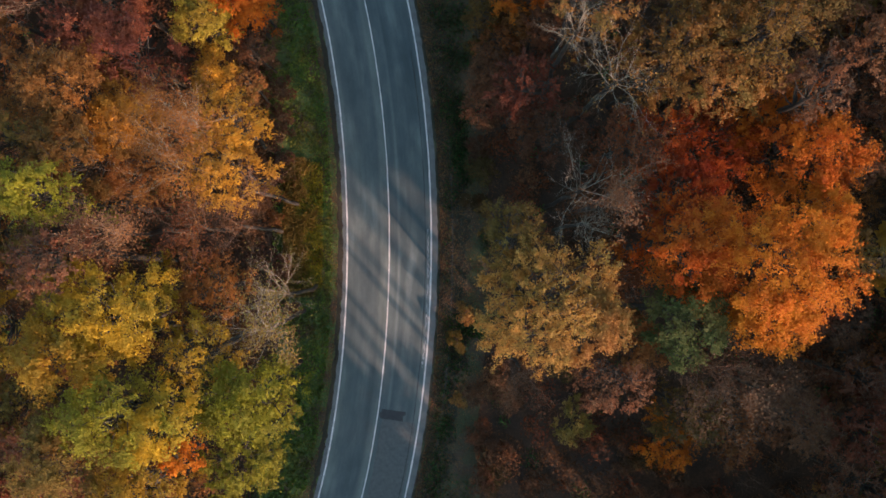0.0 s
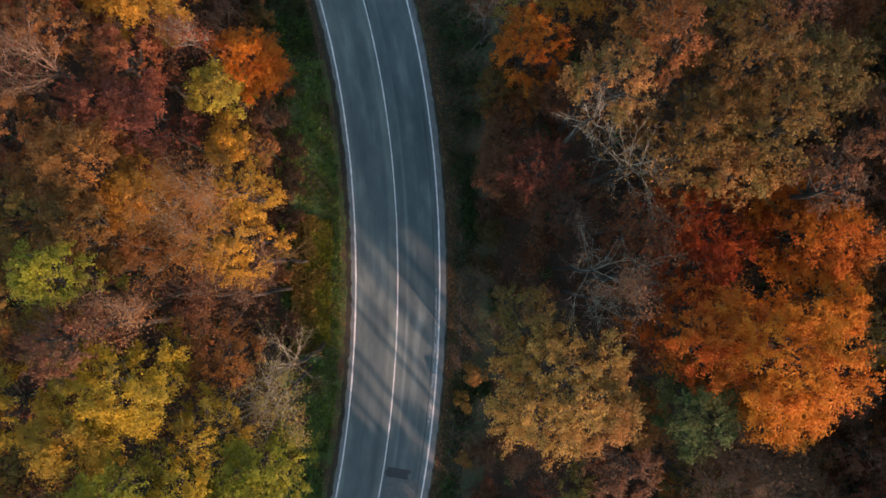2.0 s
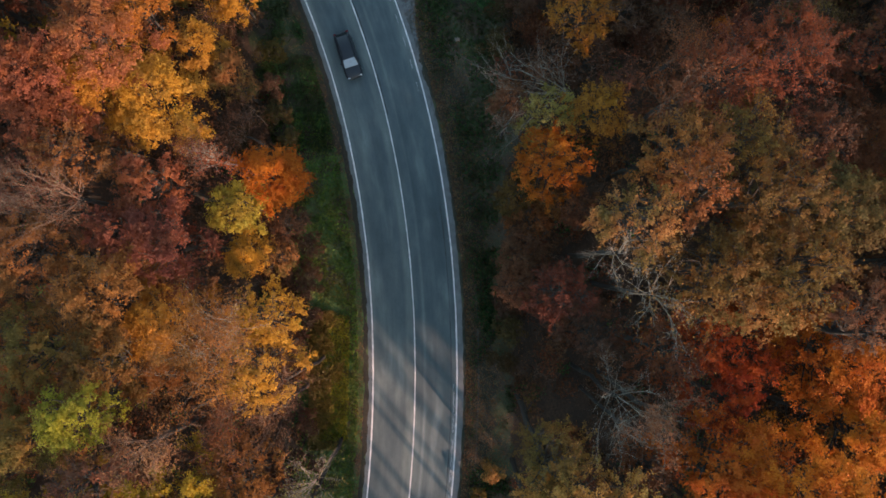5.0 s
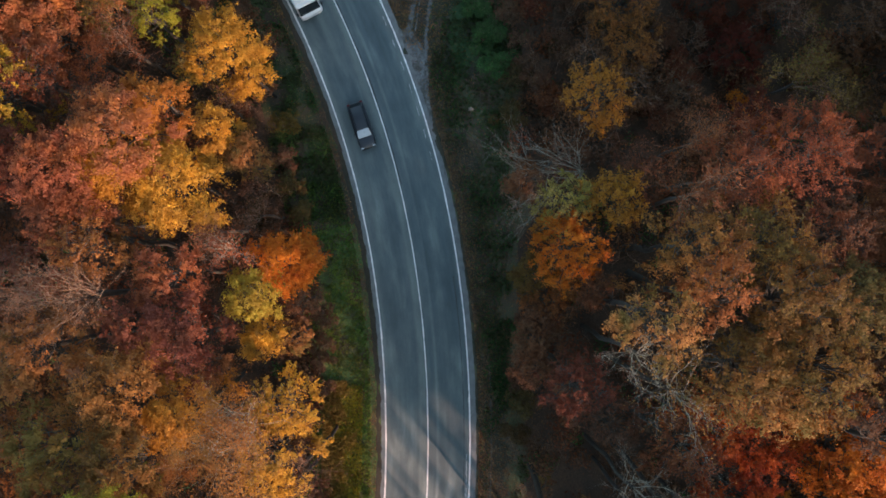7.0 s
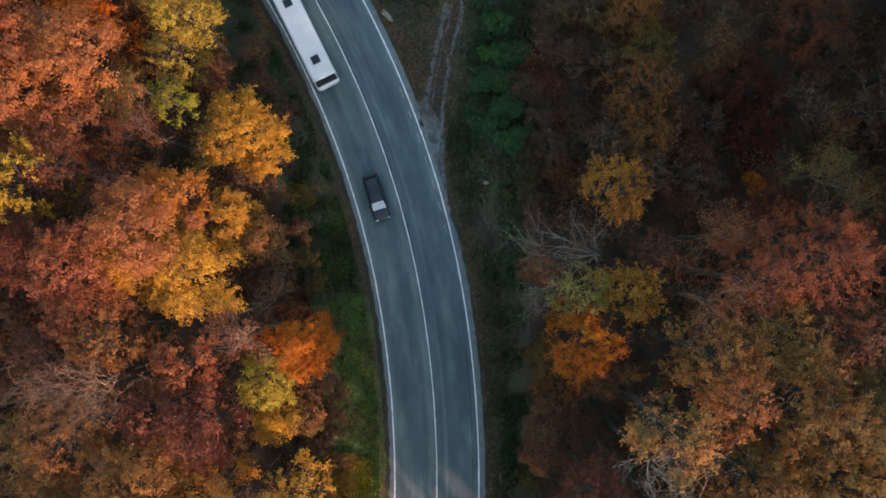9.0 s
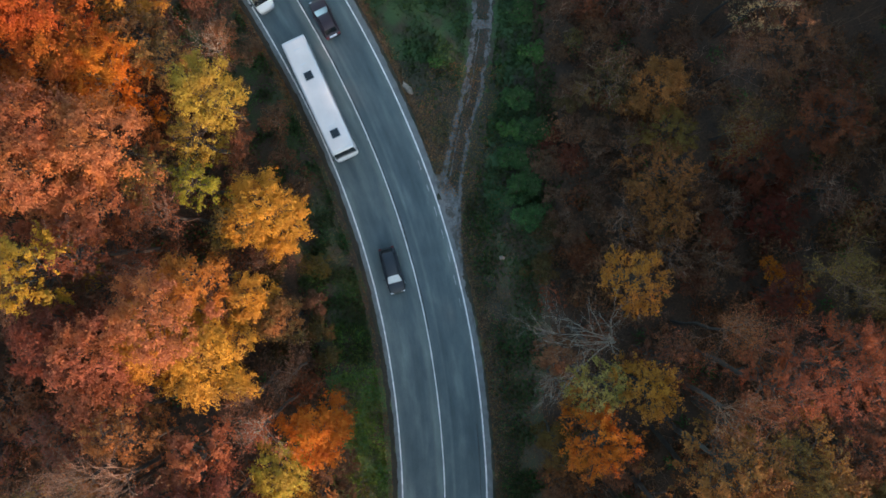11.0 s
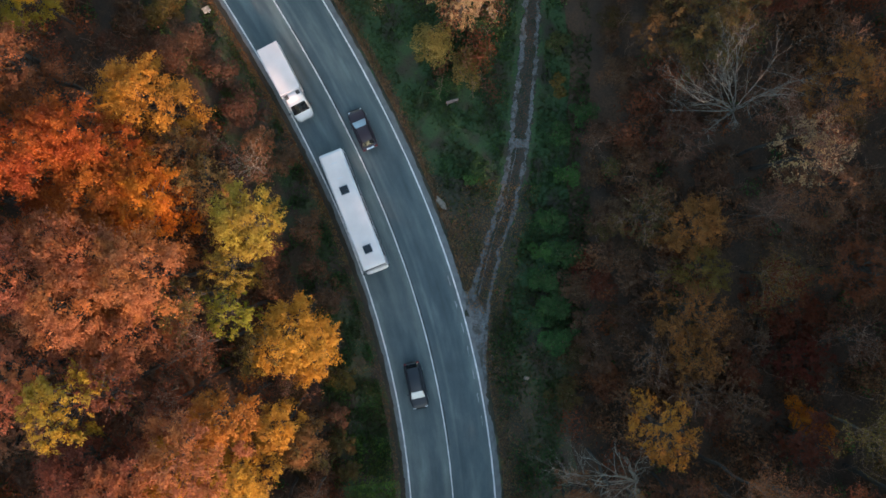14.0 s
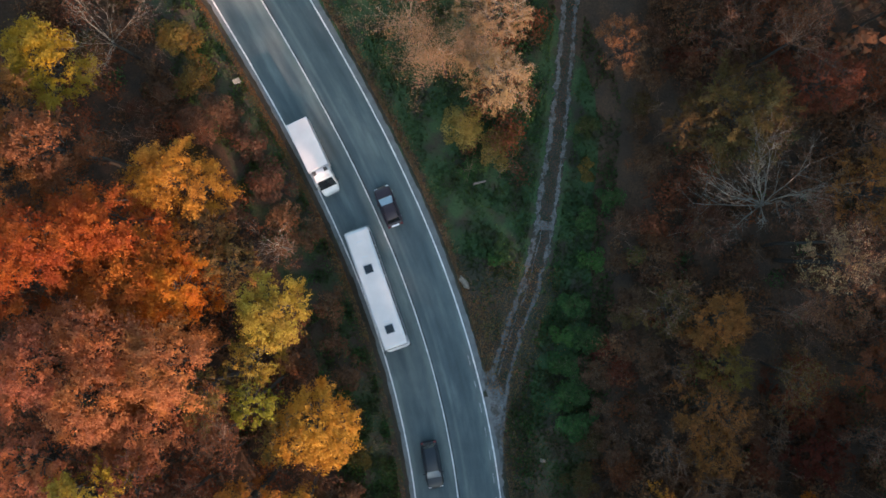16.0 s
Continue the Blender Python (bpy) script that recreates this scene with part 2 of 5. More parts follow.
def lobes_of(rng, top, r, depth, count, skirt=0):
    """Centres and radii of the boughs of a crown, with a lower skirt of boughs under the dome."""
    a, b, c = rng.uniform(0, 6.3, 3)
    i = np.arange(count)
    th = i * 2.39996 + rng.normal(0, 0.35, count) + a
    edge = 1 + 0.22 * np.sin(2 * th + a) + 0.15 * np.sin(3 * th + b) + 0.10 * np.sin(5 * th + c)
    rho = r * 0.74 * np.sqrt((i + 0.4) / count) * edge
    lr = r * rng.uniform(0.15, 0.37, count)
    z = top - lr * 0.65 - depth * (rho / r) ** 2 - rng.uniform(0, 0.30, count) * r
    z[0] = top - lr[0] * 0.7
    cen = np.stack((rho * np.cos(th), rho * np.sin(th), z), 1)
    if skirt:
        th = np.arange(skirt) * 6.2832 / skirt * 2.0 + rng.normal(0, 0.3, skirt)
        rho = r * rng.uniform(0.45, 0.85, skirt)
        z = top - depth - r * rng.uniform(0.35, 1.25, skirt)
        cen = np.concatenate((cen, np.stack((rho * np.cos(th), rho * np.sin(th), z), 1)))
        lr = np.concatenate((lr, r * rng.uniform(0.24, 0.36, skirt)))
    cen[:, 2] = np.maximum(cen[:, 2], lr)
    return cen, lr


def tree_meshes(seed, top, r, palette, cover=1.0, twigs=0, bark=None, leaf=0.08, density=335, depth=None, simple=False, high=False):
    rng = np.random.default_rng(seed)
    bark = bark or BARK
    girth = (0.05 + 0.008 * top) * (0.75 if twigs > 1 else 1.0)
    if twigs > 1:
        # an open crown of visible branches
        fork = max(top * 0.35, top - (depth or 2.1 * r))
        crook = np.array((rng.normal(0, 0.02 * top), rng.normal(0, 0.02 * top), fork))
        trunk = bent(rng, (0, 0, -0.4), crook, girth * 1.2, girth * 0.8, 0.008, 4)
        out, tips = [[], [], [], []], []
        limbs = int(rng.integers(7, 10))
        span = (top - fork) * 1.02
        for k in range(limbs):
            a = 6.2832 * k / limbs + rng.normal(0, 0.25)
            lean = rng.uniform(0.35, 1.05) * r / span if k else 0.1
            s = crook - np.array((0, 0, rng.uniform(0.0, 0.12) * fork * (k > 1)))
            grow(rng, out, tips, s, np.array((math.cos(a) * lean * 1.25, math.sin(a) * lean * 1.25, 1.0)), math.hypot(span, lean * span) * rng.uniform(0.62, 0.88), girth * 0.17, 0, 0.40)
        me_trunk = mesh_np("trunk", *tubes(trunk, 7), BARK, True)
        va, fa = tubes(out[0], 5)
        vb, fb = tubes(out[1] + out[2] + out[3], 3)
        me_fine = mesh_np("twig_mass", np.concatenate((va, vb)), np.concatenate((fa, fb + len(va))), bark)
        me_leaf = None
        if cover > 0:
            n = int(0.62 * density * cover * math.pi * r * r)
            tips = np.array(tips)
            pos = tips[rng.integers(0, len(tips), n)] + rng.normal(0, 0.075 * r, (n, 3))
            d = pos - np.array((0, 0, fork + 0.3 * span))
            d /= np.linalg.norm(d, axis=1)[:, None]
            me_leaf = mesh_np("crown", *leaves(rng, pos, d + np.array((0, 0, 0.4)), leaf * 0.85 * rng.uniform(0.5, 1.3, n)), LEAF[palette])
        return me_trunk, me_fine, me_leaf
    depth = depth or 0.85 * r
    airy = cover < 0.85
    count = int(9 + 4.6 * r) if airy else int(max(12, 10 + 5.5 * r))
    skirt = 0 if high else int(5 + 1.6 * r)
    c, lr = lobes_of(rng, top, r, depth, count, skirt)
    lr = lr * (0.92 if airy else 0.9)
    if airy:
        c[:, 2] -= rng.uniform(0, 0.28, len(c)) * r
    low = 0
    if top > 12 and not high:
        # sparse lower boughs carry the crown down the trunk
        low = 6
        th, rho = rng.uniform(0, 6.28, low), r * rng.uniform(0.30, 0.68, low)
        z = np.linspace(top * 0.36, max(top * 0.42, top - depth - 1.3 * r), low) + rng.normal(0, 0.4, low)
        c = np.concatenate((c, np.stack((rho * np.cos(th), rho * np.sin(th), z), 1)))
        lr = np.concatenate((lr, r * rng.uniform(0.22, 0.34, low)))
    fork = max(top - depth - 1.5 * r, top * 0.3)
    crook = np.array((rng.normal(0, 0.02 * top), rng.normal(0, 0.02 * top), fork))
    trunk = bent(rng, (0, 0, -0.4), crook, girth * 1.25, girth * 0.75, 0.008, 4)
    lead = np.array((crook[0] * 0.6, crook[1] * 0.6, top - r * 0.5))
    trunk += bent(rng, crook, lead, girth * 0.75, girth * 0.22, 0.02, 3)
    limbs = []
    for k in range(len(c)):
        f = rng.uniform(0.0, 0.75) * (1 - 0.5 * min(1.0, math.hypot(c[k][0], c[k][1]) / r))
        if k >= count:
            f *= 0.2
        s = crook + (lead - crook) * f
        if k >= len(c) - low:
            s = crook * min(0.97, max(0.2, (c[k][2] - 0.35 * r) / fork))
        limbs += bent(rng, s, c[k], girth * 0.30, 0.03, 0.06, 3, -0.05)
    me_trunk = mesh_np("trunk", *tubes(trunk if simple else trunk + limbs, 4), BARK, True)
    # every bough divides into sprays that reach outwards and up, bare at the foot and leafy along the rest
    total, per = len(c), 7 if airy else 10
    out = np.stack((c[:, 0], c[:, 1], np.zeros(total)), 1) / r
    way = rng.normal(0, 0.62, (total, per, 3)) + out[:, None] * 0.75 + np.array((0, 0, 0.22))
    way[..., 2] = np.where(way[..., 2] < -0.35, -way[..., 2], way[..., 2])
    way /= np.linalg.norm(way, axis=2)[..., None]
    way *= lr[:, None, None] * rng.uniform(0.85, 1.95 if airy else 1.7, (total, per, 1)) * np.array((1.0, 1.0, 0.75))
    me_fine = None
    if twigs:
        rows = []
        for k in range(count):
            for w in way[k][::1 if airy else 2]:
                rows.append((c[k], c[k] + w * rng.uniform(0.95, 1.25), 0.028, 0.008))
        me_fine = mesh_np("twig_mass", *tubes(rows, 3), bark)
    n = int((1.15 if low else 1.0) * density * cover * math.pi * r * r)
    full = lr ** 2 * rng.uniform(0.3 if airy else 0.55, 1.5, total)
    if low:
        full[-low:] *= 0.13 * full[:-low].sum() / full[-low:].sum()
    pick = rng.choice(total, n, p=full / full.sum())
    own = rng.integers(0, per, n)
    along = rng.uniform(0.10, 1.0, n) ** (0.5 if airy else 0.65)
    w = way[pick, own]
    loose = np.abs(rng.normal(0, 1, n)) * (0.09 if airy else 0.12)
    pos = c[pick] + w * along[:, None] + rng.normal(0, 1, (n, 3)) * ((0.05 + loose) * lr[pick] ** 0.5)[:, None]
    d = 0.55 * w / np.linalg.norm(w, axis=1)[:, None] + np.array((0, 0, 0.8))
    me_leaf = mesh_np("crown", *leaves(rng, pos, d, leaf * rng.uniform(0.55, 1.35, n)), LEAF[palette])
    return me_trunk, me_fine, me_leaf


LEAF_WORDS = {
    "orange": "bright orange", "flame": "red-orange", "gold": "golden orange", "butter": "golden yellow", "yellow": "yellow", "lime": "yellow-green",
    "straw": "pale straw-coloured", "olive": "olive-brown", "tan": "tan-orange", "rust": "rust-coloured", "salmon": "salmon-red", "coral": "coral-orange", "amber": "amber", "scarlet": "scarlet-red", "citron": "pale yellow", "honey": "honey-coloured", "rose": "dusky rose-red", "blush": "pale pinkish-tan",
    "redbrown": "dull red-brown", "crimson": "dark crimson", "brown": "withered brown", "umber": "dark umber", "moss": "dark olive-brown", "maroon": "maroon-brown", "bronze": "bronze-coloured", "green": "still green",
    "deepgreen": "deep green", "leafgreen": "fresh green"}
planted = [0]
standing = []


def tree(x, y, top, r, palette, cover=1.0, twigs=0, bark=None, depth=None, leaf=0.08, group="woodland trees", high=False):
    """One broadleaf tree with its crown's top and radius in metres."""
    planted[0] += 1
    if cover == 0:
        label = "leafless tree with %s branches standing in the wood" % ("pale grey" if bark is PALE_BARK else "brown")
    elif cover < 0.5:
        label = "half-bare autumn tree with sparse %s leaves and visible twigs" % LEAF_WORDS[palette]
    else:
        label = "%s broadleaf tree with dense %s autumn leaves" % ("tall" if top > 20 else "medium-sized" if top > 11 else "low", LEAF_WORDS[palette])
    e = thing("tree", pose(x, y, 0), label, "tree", group)
    tr, fi, le = tree_meshes(1000 + planted[0], top, r, palette, cover, twigs, bark, leaf, 335 * (0.08 / leaf) ** 2, depth, high=high)
    mesh_part("trunk", tr, e)
    if fi:
        tagged(mesh_part("twig_mass", fi, e, "fine bare twigs"), kind="stuff")
    standing.append((x, y, r))
    if le:
        mesh_part("crown", le, e, LEAF_WORDS[palette] + " autumn leaves")
    return e


def spreading_tree(base, fork, reach, bark):
    """A leafless tree whose trunk leans and whose limbs spread to the given places."""
    planted[0] += 1
    rng = np.random.default_rng(1000 + planted[0])
    e = thing("tree", pose(base[0], base[1], 0), "leafless tree with pale grey limbs spreading out over the verge", "tree", "woodland trees")
    foot = np.array((base[0], base[1], 0.0))
    crook = np.array(fork) - foot
    mesh_part("trunk", mesh_np("trunk", *tubes(bent(rng, (0, 0, -0.4), crook, 0.19, 0.13, 0.01, 4), 7), bark, True), e)
    out, tips = [[], [], [], []], []
    for end in reach:
        way = np.array(end) - foot - crook
        grow(rng, out, tips, crook - np.array((0, 0, rng.uniform(0, 0.8))), way, np.linalg.norm(way) * 0.95, 0.07, 0, 0.36)
    va, fa = tubes(out[0], 5)
    vb, fb = tubes(out[1] + out[2] + out[3], 3)
    tagged(mesh_part("twig_mass", mesh_np("twig_mass", np.concatenate((va, vb)), np.concatenate((fa, fb + len(va))), bark), e, "fine bare twigs"), kind="stuff")
    standing.append((base[0] - 3.0, base[1], 3.5))


def bush(x, y, h, r, palette, cover=1.0, twigs=True, bark=None):
    """A many-stemmed shrub on the ground."""
    planted[0] += 1
    rng = np.random.default_rng(5000 + planted[0])
    count = int(6 + 3 * r)
    c, lr = lobes_of(rng, h, r, 0.45 * h, count)
    c[:, 2] = np.maximum(c[:, 2], 0.25 * h)
    stems = []
    for k in range(count):
        stems += bent(rng, (rng.normal(0, 0.12), rng.normal(0, 0.12), -0.15), c[k] + np.array((0, 0, lr[k] * 0.5)), 0.045, 0.012, 0.05, 3, 0.05)
    if twigs:
        stems += side_shoots(rng, stems[1::3] + stems[2::3], 3, 0.35 * r, 0.014, 0.3, 1)
    label = "%s wayside bush with %s leaves" % ("low" if h < 3 else "tall", LEAF_WORDS[palette]) if cover > 0.4 else "twiggy bush with few %s leaves" % LEAF_WORDS[palette]
    e = thing("bush", pose(x, y, 0), label, "bush", "bushes of the wood's edge")
    tagged(mesh_part("stem_mass", mesh_np("stem_mass", *tubes(stems, 3), bark or BROWN_TWIG), e), kind="stuff")
    n = int(215 * cover * math.pi * r * r)
    pick = rng.choice(count, n, p=lr ** 2 / (lr ** 2).sum())
    d = rng.normal(0, 1, (n, 3))
    d[:, 2] = np.abs(d[:, 2]) - 0.25
    d /= np.linalg.norm(d, axis=1)[:, None]
    pos = c[pick] + d * (lr[pick] * (rng.uniform(0.5, 1.0, n) + np.abs(rng.normal(0, 0.2, n))))[:, None] * np.array((1.1, 1.1, 0.8))
    pos[:, 2] = np.maximum(pos[:, 2], 0.06)
    mesh_part("foliage", mesh_np("foliage", *leaves(rng, pos, 0.6 * d + np.array((0, 0, 0.7)), 0.088 * rng.uniform(0.5, 1.4, n)), LEAF[palette]), e)
    return e


# ---- the road's line ----
def centre_x(y):
    s = (min(max(y, -30.0), 85.0) - 28.0) / 60.0
    x = (((((3.638 * s + 0.856) * s - 6.46) * s - 19.672) * s - 14.413) * s) - 8.652
    return x + (slope(85.0) * (y - 85.0) if y > 85 else slope(-30.0) * (y + 30.0) if y < -30 else 0.0)


def slope(y):
    s = (min(max(y, -30.0), 85.0) - 28.0) / 60.0
    return ((((5 * 3.638 * s + 4 * 0.856) * s - 3 * 6.46) * s - 2 * 19.672) * s - 14.413) / 60.0


def beside(y, off, z=0.0):
    """The place off metres to the right of the road's middle line."""
    k = slope(y)
    n = math.hypot(1, k)
    return (centre_x(y) + off / n, y - off * k / n, z)


def offset_of(x, y):
    return (x - centre_x(y)) / math.hypot(1, slope(y))


def strip(name, y0, y1, step, offs, material, label="", category="", crown_z=None, ragged=0.0, seed=1, kind="structure", height=0.0):
    """A band along the road: offs are offsets (numbers or functions of y) with its height for each edge line."""
    rng = np.random.default_rng(seed)
    n = max(2, int(round((y1 - y0) / step)) + 1)
    ys = np.linspace(y0, y1, n)
    k = len(offs)
    verts, uv = [], []
    for i, y in enumerate(ys):
        for j, (o, z) in enumerate(offs):
            o = o(y) if callable(o) else o
            if ragged and j in (0, k - 1):
                o += rng.normal(0, ragged) * (1 if j else 0 if ragged < 0 else 1)
            verts.append(beside(y, o, z + height))
            uv.append((o, y))
    faces = [(i * k + j, i * k + j + 1, (i + 1) * k + j + 1, (i + 1) * k + j) for i in range(n - 1) for j in range(k - 1)]
    me = mesh_np(name, verts, faces, material, True)
    layer = me.uv_layers.new(name="along")
    idx = np.empty(len(me.loops), np.int32)
    me.loops.foreach_get("vertex_index", idx)
    layer.data.foreach_set("uv", np.asarray(uv, np.float32)[idx].ravel())
    ob = new(name, me)
    return tagged(ob, label, category, kind=kind)


# ---- ground materials ----
def asphalt_material():
    m, t, p = nodes_of("asphalt")
    streak = noise_at(t, 1.0, 2.0, "UV", (1.5, 0.03, 1))
    blotch = noise_at(t, 1.0, 5.0, "UV", (0.34, 0.085, 1), 0.6)
    grain = noise_at(t, 14.0, 3.0)
    c = ramp(t, ((0.25, (0.067, 0.0845, 0.083)), (0.75, (0.096, 0.117, 0.115))), streak)
    c = mix(t, "MULTIPLY", 1.0, c, ramp(t, ((0.32, (0.60, 0.66, 0.70)), (0.50, (0.98, 0.99, 1.0)), (0.68, (1.42, 1.36, 1.32))), blotch))
    c = mix(t, "MULTIPLY", 1.0, c, ramp(t, ((0.35, (0.90, 0.90, 0.90)), (0.65, (1.09, 1.09, 1.09))), grain))
    # pale scuffs drawn out along the lanes, and faint mottling
    smear = noise_at(t, 1.0, 4.0, "UV", (0.62, 0.13, 1), 0.5)
    c = mix(t, "MULTIPLY", 1.0, c, ramp(t, ((0.38, (0.86, 0.88, 0.90)), (0.55, (1.0, 1.0, 1.0)), (0.70, (1.50, 1.43, 1.40))), smear))
    mottle = noise_at(t, 1.0, 4.0, "UV", (1.2, 0.5, 1), 0.55)
    c = mix(t, "MULTIPLY", 1.0, c, ramp(t, ((0.36, (0.93, 0.93, 0.94)), (0.64, (1.08, 1.07, 1.07))), mottle))
    # worn wheel paths run along both lanes
    co, sep = t.nodes.new("ShaderNodeTexCoord"), t.nodes.new("ShaderNodeSeparateXYZ")
    t.links.new(co.outputs["UV"], sep.inputs[0])
    mul = t.nodes.new("ShaderNodeMath")
    mul.operation = "MULTIPLY_ADD"
    mul.inputs[1].default_value, mul.inputs[2].default_value = 0.1, 0.5
    t.links.new(sep.outputs[0], mul.inputs[0])
    # one lane is older and paler; polished bands lie beside the middle line
    lane = ramp(t, ((0.0, (1.50, 1.40, 1.38)), (0.07, (1.30, 1.24, 1.22)), (0.12, (1.08, 1.08, 1.07)), (0.25, (1.00, 1.02, 1.03)), (0.40, (1.00, 1.02, 1.02)), (0.435, (1.44, 1.38, 1.31)), (0.485, (1.46, 1.40, 1.33)),
                    (0.515, (0.92, 0.96, 0.98)), (0.58, (0.94, 0.98, 1.00)), (0.602, (1.36, 1.34, 1.32)), (0.625, (0.92, 0.97, 0.99)), (0.72, (1.00, 1.03, 1.04)), (0.84, (0.86, 0.92, 0.94)), (0.91, (1.10, 1.10, 1.09)), (1.0, (1.50, 1.40, 1.38))), mul.outputs[0])
    c = mix(t, "MULTIPLY", 1.0, c, lane)
    t.links.new(c, p.inputs["Base Color"])
    t.links.new(ramp(t, ((0.3, (0.68, 0.68, 0.68)), (0.7, (0.9, 0.9, 0.9))), blotch), p.inputs["Roughness"])
    bump(t, p, grain, 0.25, 0.01)
    return m


def verge_material(name, lo, hi, soil, cut=0.5, patches=0.42):
    m, t, p = nodes_of(name)
    fine = noise_at(t, 5.0, 5.0)
    big = noise_at(t, patches, 4.0)
    g = ramp(t, ((0.3, lo), (0.7, hi)), fine)
    s = ramp(t, ((0.3, tuple(v * 0.5 for v in soil)), (0.7, tuple(v * 1.4 for v in soil))), noise_at(t, 7.0, 4.0))
    c = mix(t, "MIX", ramp(t, ((cut - 0.08, (0, 0, 0)), (cut + 0.10, (1, 1, 1))), big), s, g)
    t.links.new(c, p.inputs["Base Color"])
    p.inputs["Roughness"].default_value = 0.95
    bump(t, p, fine, 0.8, 0.08)
    return m


ASPHALT = asphalt_material()
SHOULDER = plain("worn_edge", (0.128, 0.132, 0.130), 0.9, spread=0.22, scale=1.2)
PAINT = plain("road_paint", (0.66, 0.63, 0.60), 0.6, spread=0.30, scale=2.5)
OLD_PAINT = plain("worn_paint", (0.30, 0.30, 0.30), 0.7, spread=0.35, scale=4.0)
PATCH = plain("tar_patch", (0.079, 0.087, 0.085), 0.7, spread=0.2, scale=3.0)
SEAM = plain("tar_seam", (0.03, 0.032, 0.035), 0.7, spread=0.2)
LITTER = verge_material("leaf_litter", (0.034, 0.020, 0.011), (0.092, 0.050, 0.026), (0.045, 0.029, 0.018), 0.45)
# GRASS is brightened: its colour holds some sunlight of the near west verge
GRASS = verge_material("verge_grass", (0.034, 0.060, 0.015), (0.095, 0.145, 0.036), (0.066, 0.045, 0.026), 0.45)
WEEDS = verge_material("verge_weeds", (0.034, 0.043, 0.018), (0.084, 0.092, 0.040), (0.080, 0.056, 0.034), 0.5)
GREEN_WEEDS = verge_material("green_weeds", (0.014, 0.034, 0.011), (0.040, 0.080, 0.025), (0.034, 0.028, 0.016), 0.43)
DULL_GRASS = verge_material("dull_grass", (0.018, 0.030, 0.011), (0.045, 0.062, 0.021), (0.050, 0.034, 0.021), 0.50)
DARK_LEAVES = verge_material("dark_leaves", (0.020, 0.016, 0.011), (0.055, 0.038, 0.024), (0.026, 0.024, 0.014), 0.5)
APRON = verge_material("apron_gravel", (0.070, 0.074, 0.072), (0.172, 0.175, 0.170), (0.062, 0.058, 0.050), 0.46, 1.1)
LEAFY = verge_material("leafy_verge", (0.021, 0.018, 0.011), (0.066, 0.050, 0.031), (0.022, 0.027, 0.014), 0.48)
DARK_LEAFY = verge_material("dark_leafy_verge", (0.022, 0.020, 0.012), (0.064, 0.052, 0.031), (0.026, 0.030, 0.016), 0.48)
TRACK_SOIL = verge_material("track_soil", (0.018, 0.016, 0.011), (0.056, 0.046, 0.033), (0.018, 0.025, 0.012), 0.46, 0.9)
EDGING = plain("edging_stone", (0.070, 0.066, 0.060), 0.9, spread=0.5, scale=1.5)
RUT = verge_material("rut_gravel", (0.068, 0.068, 0.065), (0.145, 0.143, 0.137), (0.036, 0.032, 0.024), 0.43, 1.6)

# ---- ground, road, verges ----
def right_limit(y):
    """Offset at which the open verge ends on the track's side."""
    edge = 5.0 if y < 30 else 5.0 - 0.2 * (y - 30) if y < 40 else 3.0
    edge += 1.6 * noise.noise((0.0, y * 0.21, 5.0)) + 0.8 * noise.noise((0.0, y * 0.6, 9.0))
    return max(8.5, min(26.0, (edge - centre_x(y)) * 0.96))


gx = np.concatenate(([-2600, -900, -350, -160], np.linspace(-90, 90, 91), [160, 350, 900, 2600]))
gy = np.concatenate(([-2600, -900, -350, -150], np.linspace(-80, 140, 111), [200, 400, 1000, 2700]))
gv = []
for yy in gy:
    for xx in gx:
        o = xx - centre_x(yy)
        o = -o - 13.0 if o < 0 else o - right_limit(yy) * 1.15 - 3.0
        k = min(1.0, max(0.0, o / 12.0))
        gv.append((xx, yy, -0.06 + k * (0.35 * noise.noise((xx * 0.06, yy * 0.06, 0.0)) + 0.12 * noise.noise((xx * 0.3, yy * 0.3, 3.0)))))
w = len(gx)
gf = [(i * w + j, i * w + j + 1, (i + 1) * w + j + 1, (i + 1) * w + j) for i in range(len(gy) - 1) for j in range(w - 1)]
tagged(new("ground", mesh_np("ground", gv, gf, LITTER, True)), "dark brown woodland floor covered with fallen leaves", "ground", kind="structure")

strip("road", -120, 170, 1.0, ((-4.72, 0.0), (-4.5, 0.012), (-2.3, 0.035), (0, 0.05), (2.3, 0.035), (4.5, 0.012), (4.9, 0.0)), ASPHALT,
      "grey asphalt country road curving through the wood", "road")
strip("road_edge_left", -120, 170, 0.7, ((-4.88, -0.01), (-4.74, 0.012), (-4.50, 0.018)), SHOULDER, "crumbling pale edge of the asphalt", "road edge", ragged=0.014, seed=3)
strip("road_edge_right", -120, 170, 0.7, ((4.50, 0.018), (4.9, 0.012), (5.06, -0.01)), SHOULDER, "crumbling pale edge of the asphalt", "road edge", ragged=0.02, seed=4)
for off, half, nm in ((-4.38, 0.072, "edge_line_left"), (0.0, 0.055, "centre_line"), (4.37, 0.072, "edge_line_right")):
    zz = 0.06 if off == 0 else 0.026
    strip(nm, -120, 170, 0.8, ((off - half, zz), (off + half, zz)), PAINT, "continuous white painted road line", "road marking", ragged=0.008, seed=5)


